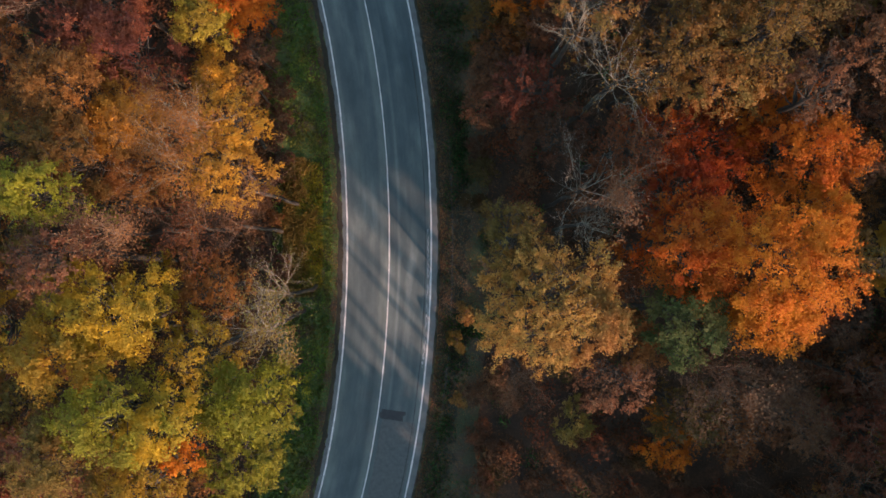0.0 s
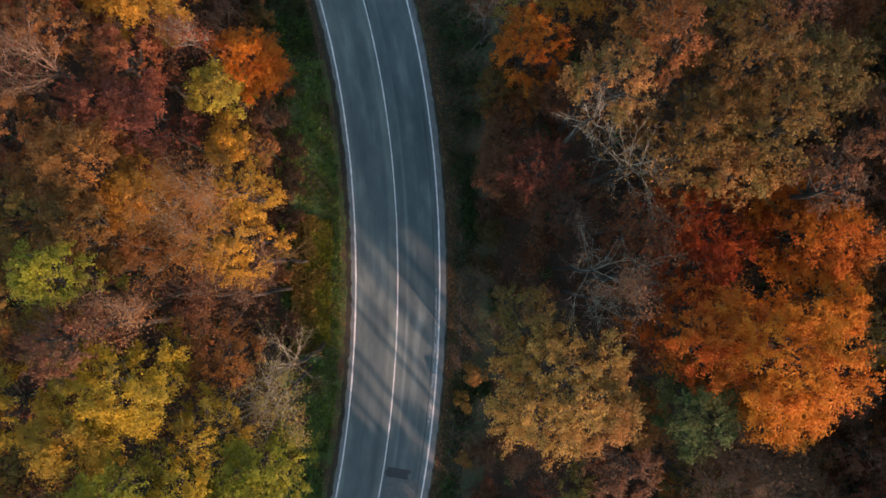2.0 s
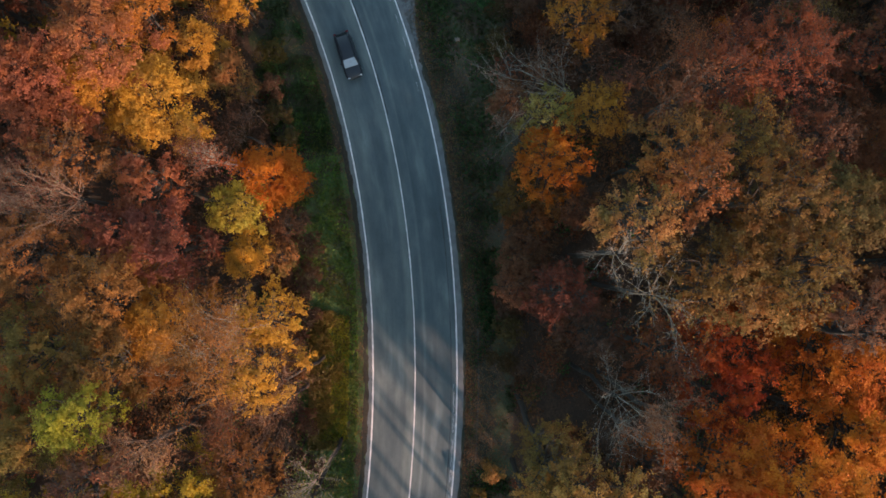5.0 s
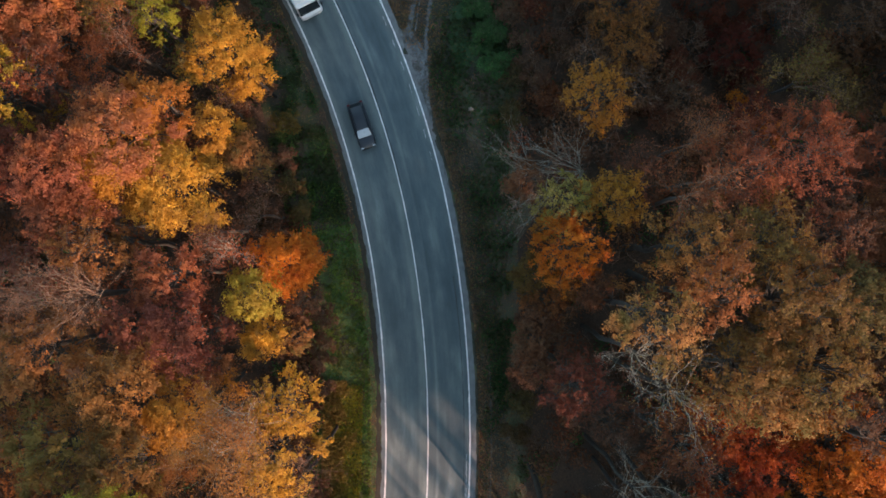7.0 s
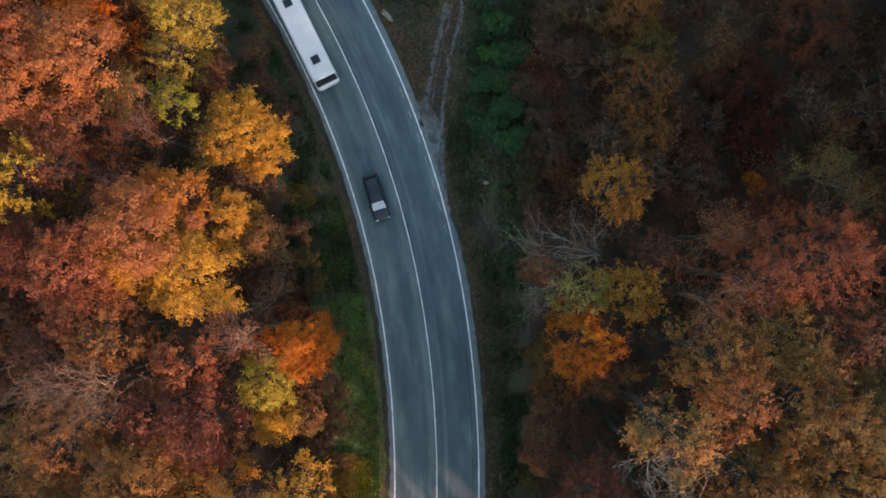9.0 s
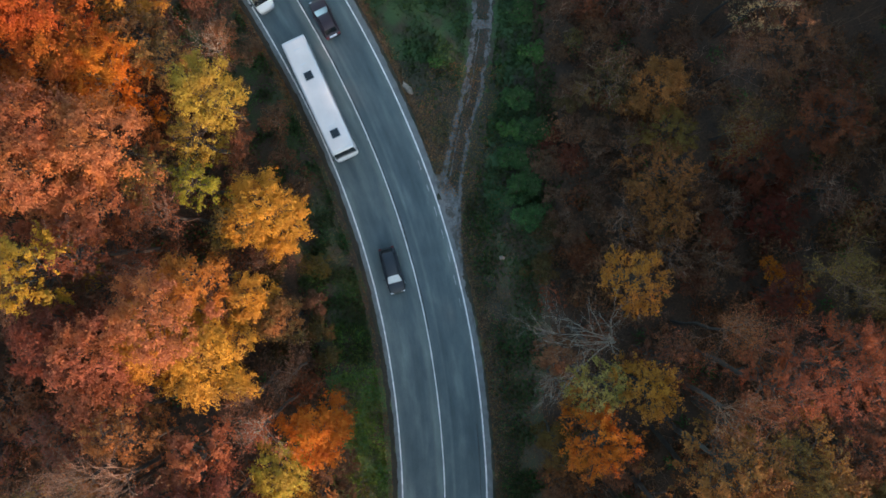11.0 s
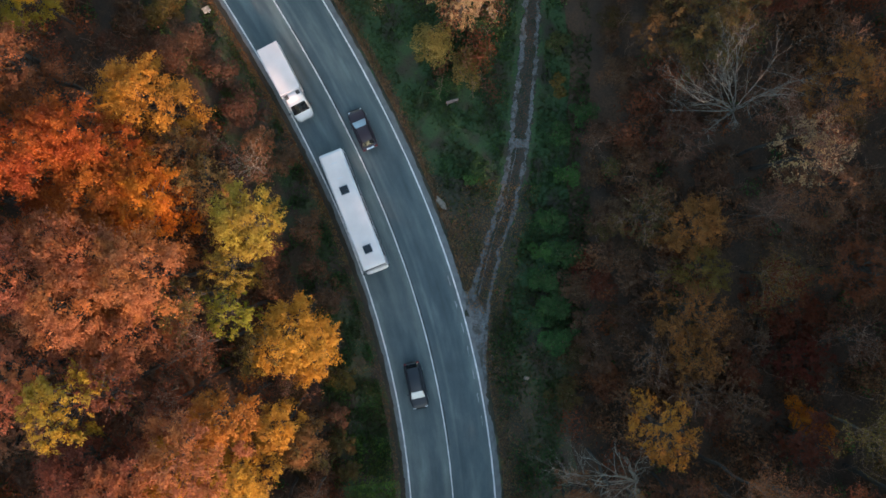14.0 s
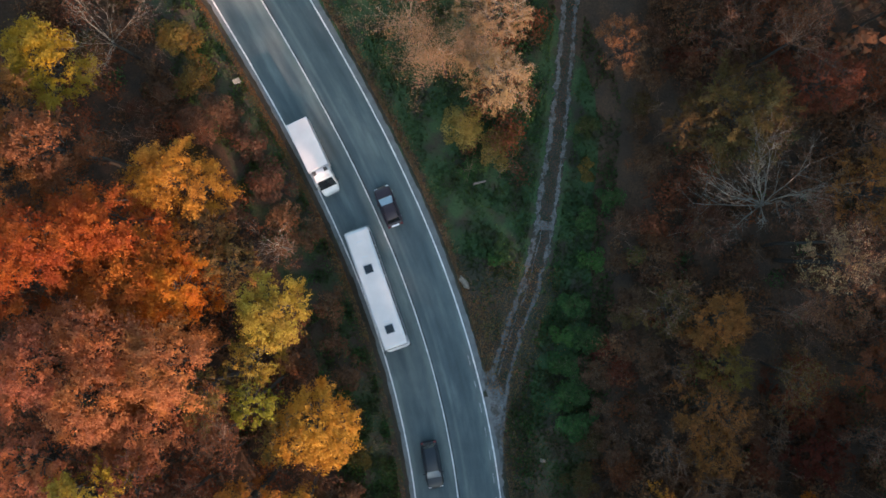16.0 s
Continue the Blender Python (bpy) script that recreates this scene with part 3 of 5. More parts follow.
strip("verge_left", -120, 27, 1.2, ((-11.5, -0.03), (-8.5, 0.02), (-4.7, -0.015)), GRASS, "grass verge with fallen leaves beside the road", "grass verge", ragged=0.25, seed=6)
strip("verge_left_far", 27, 170, 1.2, ((-11.5, -0.03), (-8.5, 0.02), (-4.7, -0.015)), DULL_GRASS, "dull brownish grass verge beside the road", "grass verge", ragged=0.25, seed=16)
strip("gutter_left", -120, 170, 0.6, ((-5.4, -0.016), (-5.15, 0.024), (-4.90, 0.004)), DARK_LEAVES, "strip of dark leaves along the road", "leaf litter", ragged=0.1, seed=17)
strip("verge_right_far", 38, 170, 1.2, ((5.1, -0.015), (8.0, 0.0), (right_limit, -0.02)), GREEN_WEEDS, "green weedy verge on both sides of the dirt track", "verge", ragged=0.25, seed=18)
strip("verge_right", -120, 38, 1.2, ((5.1, -0.015), (8.0, 0.0), (right_limit, -0.02)), WEEDS, "weedy verge strewn with brown leaves", "verge", ragged=0.25, seed=7)


strip("leafy_edge", -120, 34, 0.6, ((5.08, -0.004), (6.2, 0.012), (8.1, 0.004)), DARK_LEAFY, "brown fallen leaves covering the verge along the road", "leaf litter", ragged=0.3, seed=19)
strip("leafy_edge", 48, 170, 0.6, ((5.08, -0.004), (5.6, 0.012), (6.15, 0.002)), LEAFY, "strip of brown leaves along the road", "leaf litter", ragged=0.16, seed=20)

RUT_WEST = ((45.3, -8.7), (48.4, -8.15), (52.5, -7.44), (57.4, -6.65), (62.0, -6.35), (65.0, -6.55), (70.0, -6.45), (76.0, -6.6), (85.6, -7.2), (110.0, -10.2), (150.0, -18.2))
RUT_EAST = ((36.0, -5.95), (41.1, -6.55), (44.5, -6.68), (47.0, -6.55), (50.5, -6.2), (55.6, -5.1), (61.5, -4.7), (69.0, -4.8), (78.7, -5.43), (85.8, -6.0), (110.0, -9.0), (150.0, -17.0))


def along_line(pts, y):
    for (ya, xa), (yb, xb) in zip(pts, pts[1:]):
        if y <= yb:
            f = (y - ya) / (yb - ya)
            return xa + (xb - xa) * (f * f * (3 - 2 * f) * 0.4 + f * 0.6)
    return pts[-1][1]


def track_x(y):
    """The dirt track's middle line."""
    return 0.5 * (along_line(RUT_WEST, max(y, 45.3)) + along_line(RUT_EAST, max(y, 45.3)))


def band(name, y0, y1, west, east, z, material, label, category, ragged, seed):
    """A flat ragged band between two lines that are functions of y."""
    rng = np.random.default_rng(seed)
    ys = np.arange(y0, y1, 0.2)
    v = []
    for y in ys:
        a = west(y) + ragged * 2.2 * noise.noise((y * 0.8, seed, 0.0)) + rng.normal(0, ragged * 0.5)
        b = east(y) + ragged * 2.2 * noise.noise((y * 0.8, seed, 7.0)) + rng.normal(0, ragged * 0.5)
        b = max(a + 0.03, b)
        v += [(a, y, z - 0.006), ((a + b) / 2, y, z), (b, y, z - 0.006)]
    f = [(3 * i + j, 3 * i + j + 1, 3 * i + j + 4, 3 * i + j + 3) for i in range(len(ys) - 1) for j in range(2)]
    return tagged(new(name, mesh_np(name, v, f, material, True)), label, category, kind="structure")


def road_edge_x(y):
    return centre_x(y) + 4.95 * math.hypot(1, slope(y))


def apron_east(y):
    """The gravel between the road and the mouth of the track ends here."""
    edge = road_edge_x(y)
    if y < 38:
        return edge + 0.1 + (along_line(RUT_EAST, 38.0) + 0.15 - edge) * max(0.0, (y - 30.0) / 8.0) ** 1.4
    east = along_line(RUT_EAST, y) + 0.15
    return east if y < 43.5 else east + (along_line(RUT_WEST, max(y, 45.3)) + 0.25 - east) * min(1.0, (y - 43.5) / 2.9)


band("dirt_track", 43.6, 150, lambda y: along_line(RUT_WEST, max(y, 45.3)) - 0.2, lambda y: along_line(RUT_EAST, y) + 0.2, 0.03, TRACK_SOIL, "muddy dirt track branching off the road into the wood", "dirt track", 0.16, 8)
band("wheel_rut", 45.3, 150, lambda y: along_line(RUT_WEST, y) - 0.22, lambda y: along_line(RUT_WEST, y) + 0.24, 0.046, RUT, "pale gravelly wheel rut of the dirt track", "dirt track", 0.15, 9)
band("wheel_rut", 40.0, 150, lambda y: along_line(RUT_EAST, y) - 0.20, lambda y: along_line(RUT_EAST, y) + 0.14, 0.052, RUT, "pale gravelly wheel rut of the dirt track", "dirt track", 0.13, 10)
band("wheel_mark", 45.6, 62, lambda y: track_x(y) - 0.32, lambda y: track_x(y) - 0.22, 0.05, RUT, "thin pale wheel mark on the dirt track", "dirt track", 0.06, 15)
band("mud_patch", 61.6, 62.8, lambda y: along_line(RUT_WEST, y) - 0.2, lambda y: along_line(RUT_EAST, y) + 0.1, 0.058, RUT, "pale dried mud across the dirt track", "dirt track", 0.12, 11)
band("gravel_apron", 30.0, 46.4, lambda y: road_edge_x(y) - 0.1, apron_east, 0.04, APRON, "pale gravel apron at the mouth of the track", "gravel", 0.05, 12)
band("leafy_mouth", 33.0, 60.0, lambda y: apron_east(min(y, 46.0)) if y < 46 else along_line(RUT_EAST, y) + 0.3, lambda y: along_line(RUT_EAST, y) + 1.2 + 1.6 * min(1.0, max(0.0, (56 - y) / 14)), 0.02, LEAFY, "brown leaf litter beside the mouth of the track", "leaf litter", 0.2, 13)
band("leafy_wedge", 46.2, 58.0, lambda y: road_edge_x(y) + 0.15, lambda y: along_line(RUT_WEST, y) - 0.15 - 3.0 * max(0.0, (y - 54.5) / 3.5), 0.02, LEAFY, "brown leaf litter between the road and the track", "leaf litter", 0.12, 14)

# ---- trees west of the road ----
tree(-24.1, -4.7, 29.5, 4.3, "yellow")
tree(-26.3, -7.6, 30.5, 3.2, "yellow")
tree(-14.8, -11.7, 25.5, 3.7, "lime")
tree(-14.4, -6.4, 25.0, 3.6, "straw", 0.3, 2, PALE_BARK)
tree(-18.9, -7.8, 25.5, 2.9, "yellow", 0.6, 1)
tree(-23.1, -11.6, 31.0, 3.5, "lime", 0.85)
tree(-20.6, -12.8, 28.7, 3.0, "yellow", 0.9)
tree(-19.0, -15.0, 26.5, 1.4, "orange")
tree(-26.8, -14.6, 30.0, 3.4, "olive")
tree(-15.4, -16.2, 25.0, 3.1, "lime", 0.8)
tree(-22.0, -17.2, 28.0, 3.2, "yellow")
tree(-13.2, -3.8, 22.5, 3.8, "straw", 0.05, 2, PALE_BARK)
tree(-19.7, -3.4, 20.0, 3.3, "rust", 0.6, 1)
tree(-24.1, 1.7, 29.5, 2.9, "brown", 0.5, 2, BROWN_TWIG)
tree(-28.3, 4.0, 30.0, 2.5, "lime")
tree(-20.9, 6.0, 25.3, 4.1, "rust", 0.55, 2, PALE_BARK)
tree(-19.6, 10.9, 25.7, 3.5, "rust", 0.45, 2, PALE_BARK)
tree(-17.7, 6.4, 22.8, 3.3, "gold", 0.8, 1)
tree(-17.4, 10.2, 21.0, 2.7, "butter", 0.8, 1)
tree(-20.2, 15.5, 14.5, 2.3, "gold")
tree(-18.0, 15.0, 12.5, 1.8, "tan", 0.7, 1)
tree(-20.3, 19.2, 18.2, 2.5, "citron")
tree(-18.0, 21.9, 17.8, 3.0, "orange")
tree(-16.7, 22.5, 13.5, 1.9, "orange")
tree(-25.0, 15.8, 23.5, 3.5, "maroon", 0.9)
tree(-28.2, 16.8, 23.0, 2.8, "maroon", 0.8)
tree(-29.3, 11.7, 25.5, 4.2, "rust", 0.95, 1)
tree(-24.8, 10.2, 23.5, 3.2, "amber", 0.9)
tree(-28.0, 6.9, 26.5, 3.4, "bronze", 0.95, 1)
tree(-15.1, 4.7, 21.0, 2.4, "brown", 0.12, 2, BROWN_TWIG)
tree(-16.7, 1.8, 21.5, 2.7, "brown", 0.2, 2, BROWN_TWIG)
tree(-20.2, 1.3, 22.5, 2.8, "redbrown", 0.4, 2, BROWN_TWIG)
tree(-26.5, -0.9, 31.0, 2.8, "brown", 0.6, 1)
tree(-30.2, 19.2, 28.5, 3.7, "brown", 0.12, 2, BROWN_TWIG)
tree(-34.2, 18.5, 26.0, 3.3, "brown", 0.12, 2, BROWN_TWIG)
tree(-21.6, 23.1, 21.0, 1.9, "salmon", 0.4, 2, PALE_BARK)
tree(-33.8, 25.4, 24.0, 3.3, "redbrown")
tree(-17.4, 18.4, 11.5, 2.0, "umber", 0.6, 1)
tree(-24.5, 40.6, 16.0, 3.6, "butter")
tree(-22.2, 38.9, 12.5, 1.8, "butter")
tree(-27.0, 39.4, 14.0, 2.2, "straw", 0.6, 1)
tree(-29.5, 42.6, 17.5, 2.0, "lime", 0.7, 1)
tree(-31.0, 39.6, 20.0, 2.7, "redbrown", 0.35, 2, BROWN_TWIG)
tree(-36.6, 39.9, 22.0, 3.3, "coral")
tree(-36.0, 44.8, 22.5, 4.2, "coral")
tree(-40.4, 41.8, 24.0, 3.6, "coral", 0.9)
tree(-29.7, 31.8, 24.7, 3.8, "salmon", 0.9)
tree(-24.3, 33.4, 16.3, 2.1, "gold")
tree(-22.2, 31.0, 14.3, 2.2, "tan")
tree(-27.6, 28.5, 20.2, 4.7, "gold")
tree(-31.6, 29.0, 22.0, 3.2, "amber")
tree(-34.5, 28.6, 24.5, 3.6, "salmon")
tree(-38.3, 29.6, 23.5, 3.4, "redbrown")
tree(-21.2, 26.3, 15.5, 2.6, "brown", 0.2, 2, BROWN_TWIG)
tree(-24.2, 24.8, 18.0, 2.2, "brown", 0.3, 2, BROWN_TWIG)
tree(-26.6, 20.9, 22.5, 2.6, "salmon", 0.8)
tree(-32.0, 22.9, 24.0, 2.9, "rust", 0.75, 1)
tree(-35.0, 14.6, 26.0, 3.4, "rust", 0.7)
tree(-33.0, 8.0, 27.0, 3.3, "olive", 0.8)
tree(-34.0, 1.5, 28.0, 3.5, "olive")
tree(-33.0, -5.5, 29.0, 3.6, "yellow", 0.8)
tree(-29.0, 50.4, 18.6, 3.2, "citron", 0.85)
tree(-29.8, 46.6, 17.5, 2.6, "citron", 0.6, 1)
tree(-39.3, 60.1, 17.0, 3.9, "amber")
tree(-36.6, 56.4, 15.0, 2.4, "tan", 0.8, 1)
tree(-33.4, 53.1, 16.5, 2.5, "tan", 0.55, 1)
tree(-30.8, 55.6, 12.0, 2.1, "brown", 0.15, 2, PALE_BARK)
tree(-41.2, 51.6, 20.5, 4.6, "flame")
tree(-37.2, 51.0, 19.5, 3.2, "orange")
tree(-43.2, 55.6, 21.5, 4.0, "flame")
tree(-46.5, 53.6, 23.5, 4.0, "flame")
tree(-32.9, 42.8, 20.0, 2.4, "olive", 0.5, 1)
tree(-41.5, 46.6, 22.5, 4.2, "coral", 0.9)
tree(-45.6, 43.5, 24.0, 4.0, "salmon", 0.9)
tree(-39.1, 34.8, 25.5, 3.1, "yellow", 0.8)
tree(-36.5, 36.6, 23.5, 2.6, "redbrown", 0.6, 1)
tree(-32.4, 35.4, 21.0, 2.6, "redbrown", 0.3, 2, BROWN_TWIG)
tree(-28.1, 34.4, 21.5, 2.7, "amber", 0.9)
tree(-25.2, 36.3, 12.5, 2.0, "brown", 0.25, 2, BROWN_TWIG)
tree(-44.2, 36.2, 24.5, 3.8, "salmon", 0.8)
tree(-52.4, 68.4, 17.0, 3.6, "yellow")
tree(-49.6, 72.5, 15.8, 3.9, "brown", 0.06, 2, PALE_BARK)
tree(-49.0, 61.2, 21.5, 3.0, "redbrown", 0.9)
tree(-52.5, 58.5, 22.0, 4.0, "rust")
tree(-50.5, 50.0, 22.5, 4.2, "flame")
tree(-55.0, 64.0, 20.0, 3.8, "rust", 0.8)
tree(-34.0, 32.6, 15.0, 2.8, "redbrown", 0.5, 1, BROWN_TWIG)
tree(-37.4, 32.8, 16.0, 2.8, "brown", 0.5, 1, BROWN_TWIG)
tree(-25.0, 6.8, 20.5, 2.8, "rust", 0.8, 1, BROWN_TWIG)
tree(-26.2, 12.2, 15.0, 2.6, "brown", 0.5, 1, BROWN_TWIG)

# ---- trees east of the road ----
tree(7.6, -3.8, 30.3, 4.9, "honey", 0.84, 1)
tree(10.4, -5.6, 28.5, 3.0, "honey")
tree(5.0, 1.2, 27.5, 2.5, "olive", 0.8, 1)
tree(4.7, -5.6, 24.5, 2.2, "straw", 0.7, 1)
tree(23.2, -1.2, 32.0, 4.9, "orange")
tree(18.3, 0.2, 28.5, 4.1, "orange")
tree(23.0, -5.0, 29.0, 2.9, "orange")
tree(28.0, 7.4, 25.0, 4.2, "orange")
tree(28.6, 2.2, 25.0, 3.0, "orange")
tree(22.6, 9.0, 20.5, 4.3, "scarlet", 0.7)
tree(17.4, 8.6, 21.5, 2.6, "scarlet", 0.7, 1)
tree(24.8, 11.4, 21.0, 2.6, "orange", 0.7)
tree(19.4, 4.6, 22.5, 3.0, "scarlet", 0.84)
tree(18.0, -5.7, 27.5, 3.2, "green")
tree(16.2, -7.9, 19.0, 2.4, "rust", 0.9)
tree(10.2, 15.7, 28.0, 3.4, "brown", 0.0, 2, PALE_BARK, 4.0)
tree(12.7, 12.9, 28.3, 3.3, "tan", 0.12, 2, PALE_BARK)
tree(6.3, 12.7, 23.4, 2.7, "redbrown", 0.6, 1)
tree(17.2, 14.8, 28.8, 3.9, "bronze", 0.7, 1)
tree(22.5, 15.0, 29.5, 4.2, "bronze", 0.6, 1)
tree(20.9, 12.4, 26.5, 2.8, "tan", 0.8)
tree(26.2, 11.4, 29.0, 2.4, "brown", 0.5, 1)
tree(10.6, 4.4, 26.0, 4.9, "brown", 0.0, 2, PALE_BARK, 7.0)
tree(11.6, 2.0, 22.0, 2.3, "brown", 0.0, 2, PALE_BARK)
tree(12.6, -9.9, 26.4, 2.6, "brown", 0.55, 1)
tree(21.8, -18.7, 9.0, 3.0, "orange", 0.75)
tree(13.0, -17.4, 6.0, 2.1, "straw", 0.8)
tree(20.7, -9.8, 27.0, 3.6, "umber", 0.5, 2, BROWN_TWIG)
tree(28.1, -12.3, 21.0, 4.0, "umber", 0.45, 2, BROWN_TWIG)
tree(29.5, -4.8, 19.0, 3.4, "redbrown", 0.6, 1)
tree(6.7, -10.9, 19.5, 2.7, "umber", 0.4, 2, BROWN_TWIG)
tree(13.4, 3.7, 29.0, 2.6, "brown", 0.45, 2, BROWN_TWIG)
tree(14.5, 8.2, 24.0, 2.8, "redbrown", 0.55, 1)
tree(9.8, 9.6, 20.0, 2.6, "umber", 0.6, 1)
tree(6.0, 23.2, 20.0, 3.1, "orange", 0.8, 1)
tree(5.4, 25.6, 12.5, 1.8, "amber", 0.9, 1)
tree(2.8, 29.6, 13.0, 1.9, "brown", 0.85, 1)
tree(7.0, 21.9, 10.5, 1.8, "umber", 0.9, 1)
tree(10.9, 18.4, 29.3, 2.9, "tan", 0.66, 1)
tree(4.2, 15.2, 12.5, 2.4, "brown", 0.9, 1)
tree(3.6, 13.0, 12.5, 2.0, "brown", 0.9, 1)
tree(4.5, 17.2, 12.0, 1.8, "brown", 0.9, 1)
tree(6.5, 20.6, 12.6, 1.8, "rust", 0.9, 1)
tree(8.6, 20.4, 13.5, 2.3, "brown", 0.85, 1)
tree(3.7, 21.2, 12.8, 2.0, "olive", 0.9, 1)
tree(7.6, 10.8, 13.0, 2.0, "brown", 0.7, 1)
tree(5.2, 18.8, 12.5, 2.1, "rust", 0.8, 1)
tree(31.5, 25.7, 19.5, 3.6, "redbrown")
tree(14.9, 21.4, 29.5, 3.0, "rust", 0.65, 1)
tree(12.3, 29.8, 15.5, 2.8, "brown", 0.4, 1)
tree(2.9, 27.8, 15.2, 2.5, "brown", 0.06, 2, PALE_BARK)
tree(14.0, 23.8, 28.5, 3.3, "rust", 0.75, 1)
tree(18.9, 24.6, 27.5, 3.6, "bronze", 0.5, 1)
tree(20.8, 20.6, 30.2, 3.9, "bronze", 0.7, 1)
tree(26.5, 19.5, 27.5, 3.8, "moss", 0.8)
tree(26.0, 25.5, 24.0, 3.4, "brown", 0.5, 1)
tree(15.2, 28.2, 27.0, 2.8, "redbrown", 0.4, 2, BROWN_TWIG)
tree(18.3, 29.9, 26.0, 3.3, "rose", 0.36, 1, leaf=0.06)
tree(22.8, 31.0, 26.0, 4.2, "rose", 0.45, 1, leaf=0.06)
tree(16.0, 32.6, 20.0, 3.0, "salmon", 0.40, 2, BROWN_TWIG, leaf=0.06)
tree(5.6, 27.5, 19.0, 2.6, "straw", 0.5, 1)
tree(9.8, 27.8, 19.0, 2.8, "amber", 0.75, 1)
spreading_tree((9.4, 31.0), (8.4, 30.9, 8.5), ((0.8, 32.4, 12.2), (2.2, 30.6, 13.2), (2.4, 27.4, 11.4), (3.6, 34.0, 12.8), (6.6, 33.6, 13.6), (1.6, 29.2, 12.0), (5.2, 31.4, 14.2)), PALE_BARK)
tree(5.4, 31.4, 17.8, 2.6, "brown", 0.05, 2, BROWN_TWIG)
tree(8.6, 37.0, 17.5, 3.0, "amber", 0.55, 1)
tree(26.8, 38.9, 19.0, 3.5, "olive", 0.35, 2, BROWN_TWIG)
tree(12.9, 43.3, 9.8, 3.2, "rust", 0.7, 1)
tree(11.9, 47.0, 11.6, 3.2, "rust", 0.55, 1)
tree(11.4, 55.2, 9.5, 3.2, "rust", 0.9)
tree(12.9, 51.2, 9.0, 2.7, "olive", 0.8)
tree(17.1, 63.6, 19.0, 3.2, "umber", 0.35, 2, BROWN_TWIG)
tree(18.2, 57.2, 13.5, 3.4, "umber", 0.25, 2, BROWN_TWIG)
tree(18.9, 51.7, 13.0, 3.6, "olive", 0.2, 2, BROWN_TWIG)
spreading_tree((15.3, 67.3), (14.7, 67.3, 4.6), ((5.4, 66.4, 7.0), (8.1, 68.0, 9.0), (7.6, 69.8, 11.0), (9.4, 71.1, 12.0), (10.7, 72.0, 13.0), (13.7, 72.0, 13.0), (16.3, 70.1, 12.0),
                                                     (16.8, 68.7, 10.0), (11.3, 65.2, 7.0), (13.6, 64.9, 7.0), (7.4, 66.0, 6.4), (12.8, 70.6, 13.0), (10.1, 68.8, 12.6)), ASH_BARK)
tree(22.0, 49.2, 8.0, 3.8, "crimson", 0.8)
tree(24.5, 44.0, 7.0, 3.4, "crimson", 0.8)
tree(-18.2, 76.0, 16.2, 4.5, "blush", 0.55, 2, PALE_BARK, leaf=0.055)
tree(-13.4, 74.0, 16.0, 3.1, "blush", 0.55, 1, PALE_BARK, leaf=0.055)
tree(-22.0, 78.6, 14.0, 3.0, "blush", 0.4, 2, PALE_BARK)
tree(-14.8, 79.0, 16.0, 3.6, "blush", 0.5, 1, PALE_BARK, leaf=0.055)
tree(9.8, 75.0, 14.5, 4.8, "moss", 0.7, 1)
tree(5.6, 73.6, 11.0, 2.6, "moss", 0.6, 1)
tree(18.6, 62.4, 17.5, 2.8, "blush", 0.3, 1)
tree(-1.6, 80.5, 8.5, 2.6, "brown", 0.45, 1)
tree(12.0, 81.2, 18.0, 3.4, "brown", 0.1, 2, BROWN_TWIG)
tree(16.6, 78.6, 13.5, 3.0, "redbrown", 0.6, 1)
tree(22.0, 60.0, 14.0, 3.4, "brown", 0.5, 1)
tree(23.0, 70.0, 14.0, 3.6, "rust", 0.6, 1)
tree(27.0, 53.0, 13.0, 3.4, "redbrown", 0.6, 1)
tree(24.5, 36.5, 10.0, 3.0, "redbrown", 0.6, 1)
tree(32.0, 33.0, 22.0, 3.6, "redbrown", 0.6, 1)
tree(33.0, 15.5, 26.0, 3.8, "brown", 0.6, 1)
tree(35.0, 3.0, 16.0, 3.4, "rust", 0.8)
tree(33.5, -5.0, 17.0, 3.8, "umber", 0.6, 1)

# tall trees with high crowns over a low understorey, added out of view to shape the light: the low sun reaches the road
# between the two, past the trunks
for d, s in ((45, -9.6), (49, -5.8), (44, -2.2), (50, 1.0), (46, 4.6), (50, 8.6), (58, -8.0), (59, -1.4), (58, 5.6)):
    tree(-5 + 0.65 * d + 0.76 * s, -2.5 - 0.76 * d + 0.65 * s, 0.384 * d + 13.5, 3.7, "rust", 0.9, depth=4.2, leaf=0.16, high=True)
for d, s in ((36, -8.4), (39, -4.6), (37, -0.6), (39, 3.2), (37, 7.0)):
    tree(-5 + 0.65 * d + 0.76 * s, -2.5 - 0.76 * d + 0.65 * s, 0.384 * d - 3.2, 2.7, "umber", 0.9, leaf=0.14)
# added out of view: these block the sun at both ends of the gap
for d, s in ((40, 9.6), (43, 11.8), (38, -13.6)):
    tree(-5 + 0.65 * d + 0.76 * s, -2.5 - 0.76 * d + 0.65 * s, 0.384 * d + 5.0, 2.8, "rust", 0.9, leaf=0.14)
# thin trees added out of view to break the sun patch into streaks
for d, s in ((47, 2.6), (60, 3.8), (40, 5.4), (54, -7.6)):
    tree(-5 + 0.65 * d + 0.76 * s, -2.5 - 0.76 * d + 0.65 * s, 0.384 * d + 6.5, 2.6, "umber", 0.05)

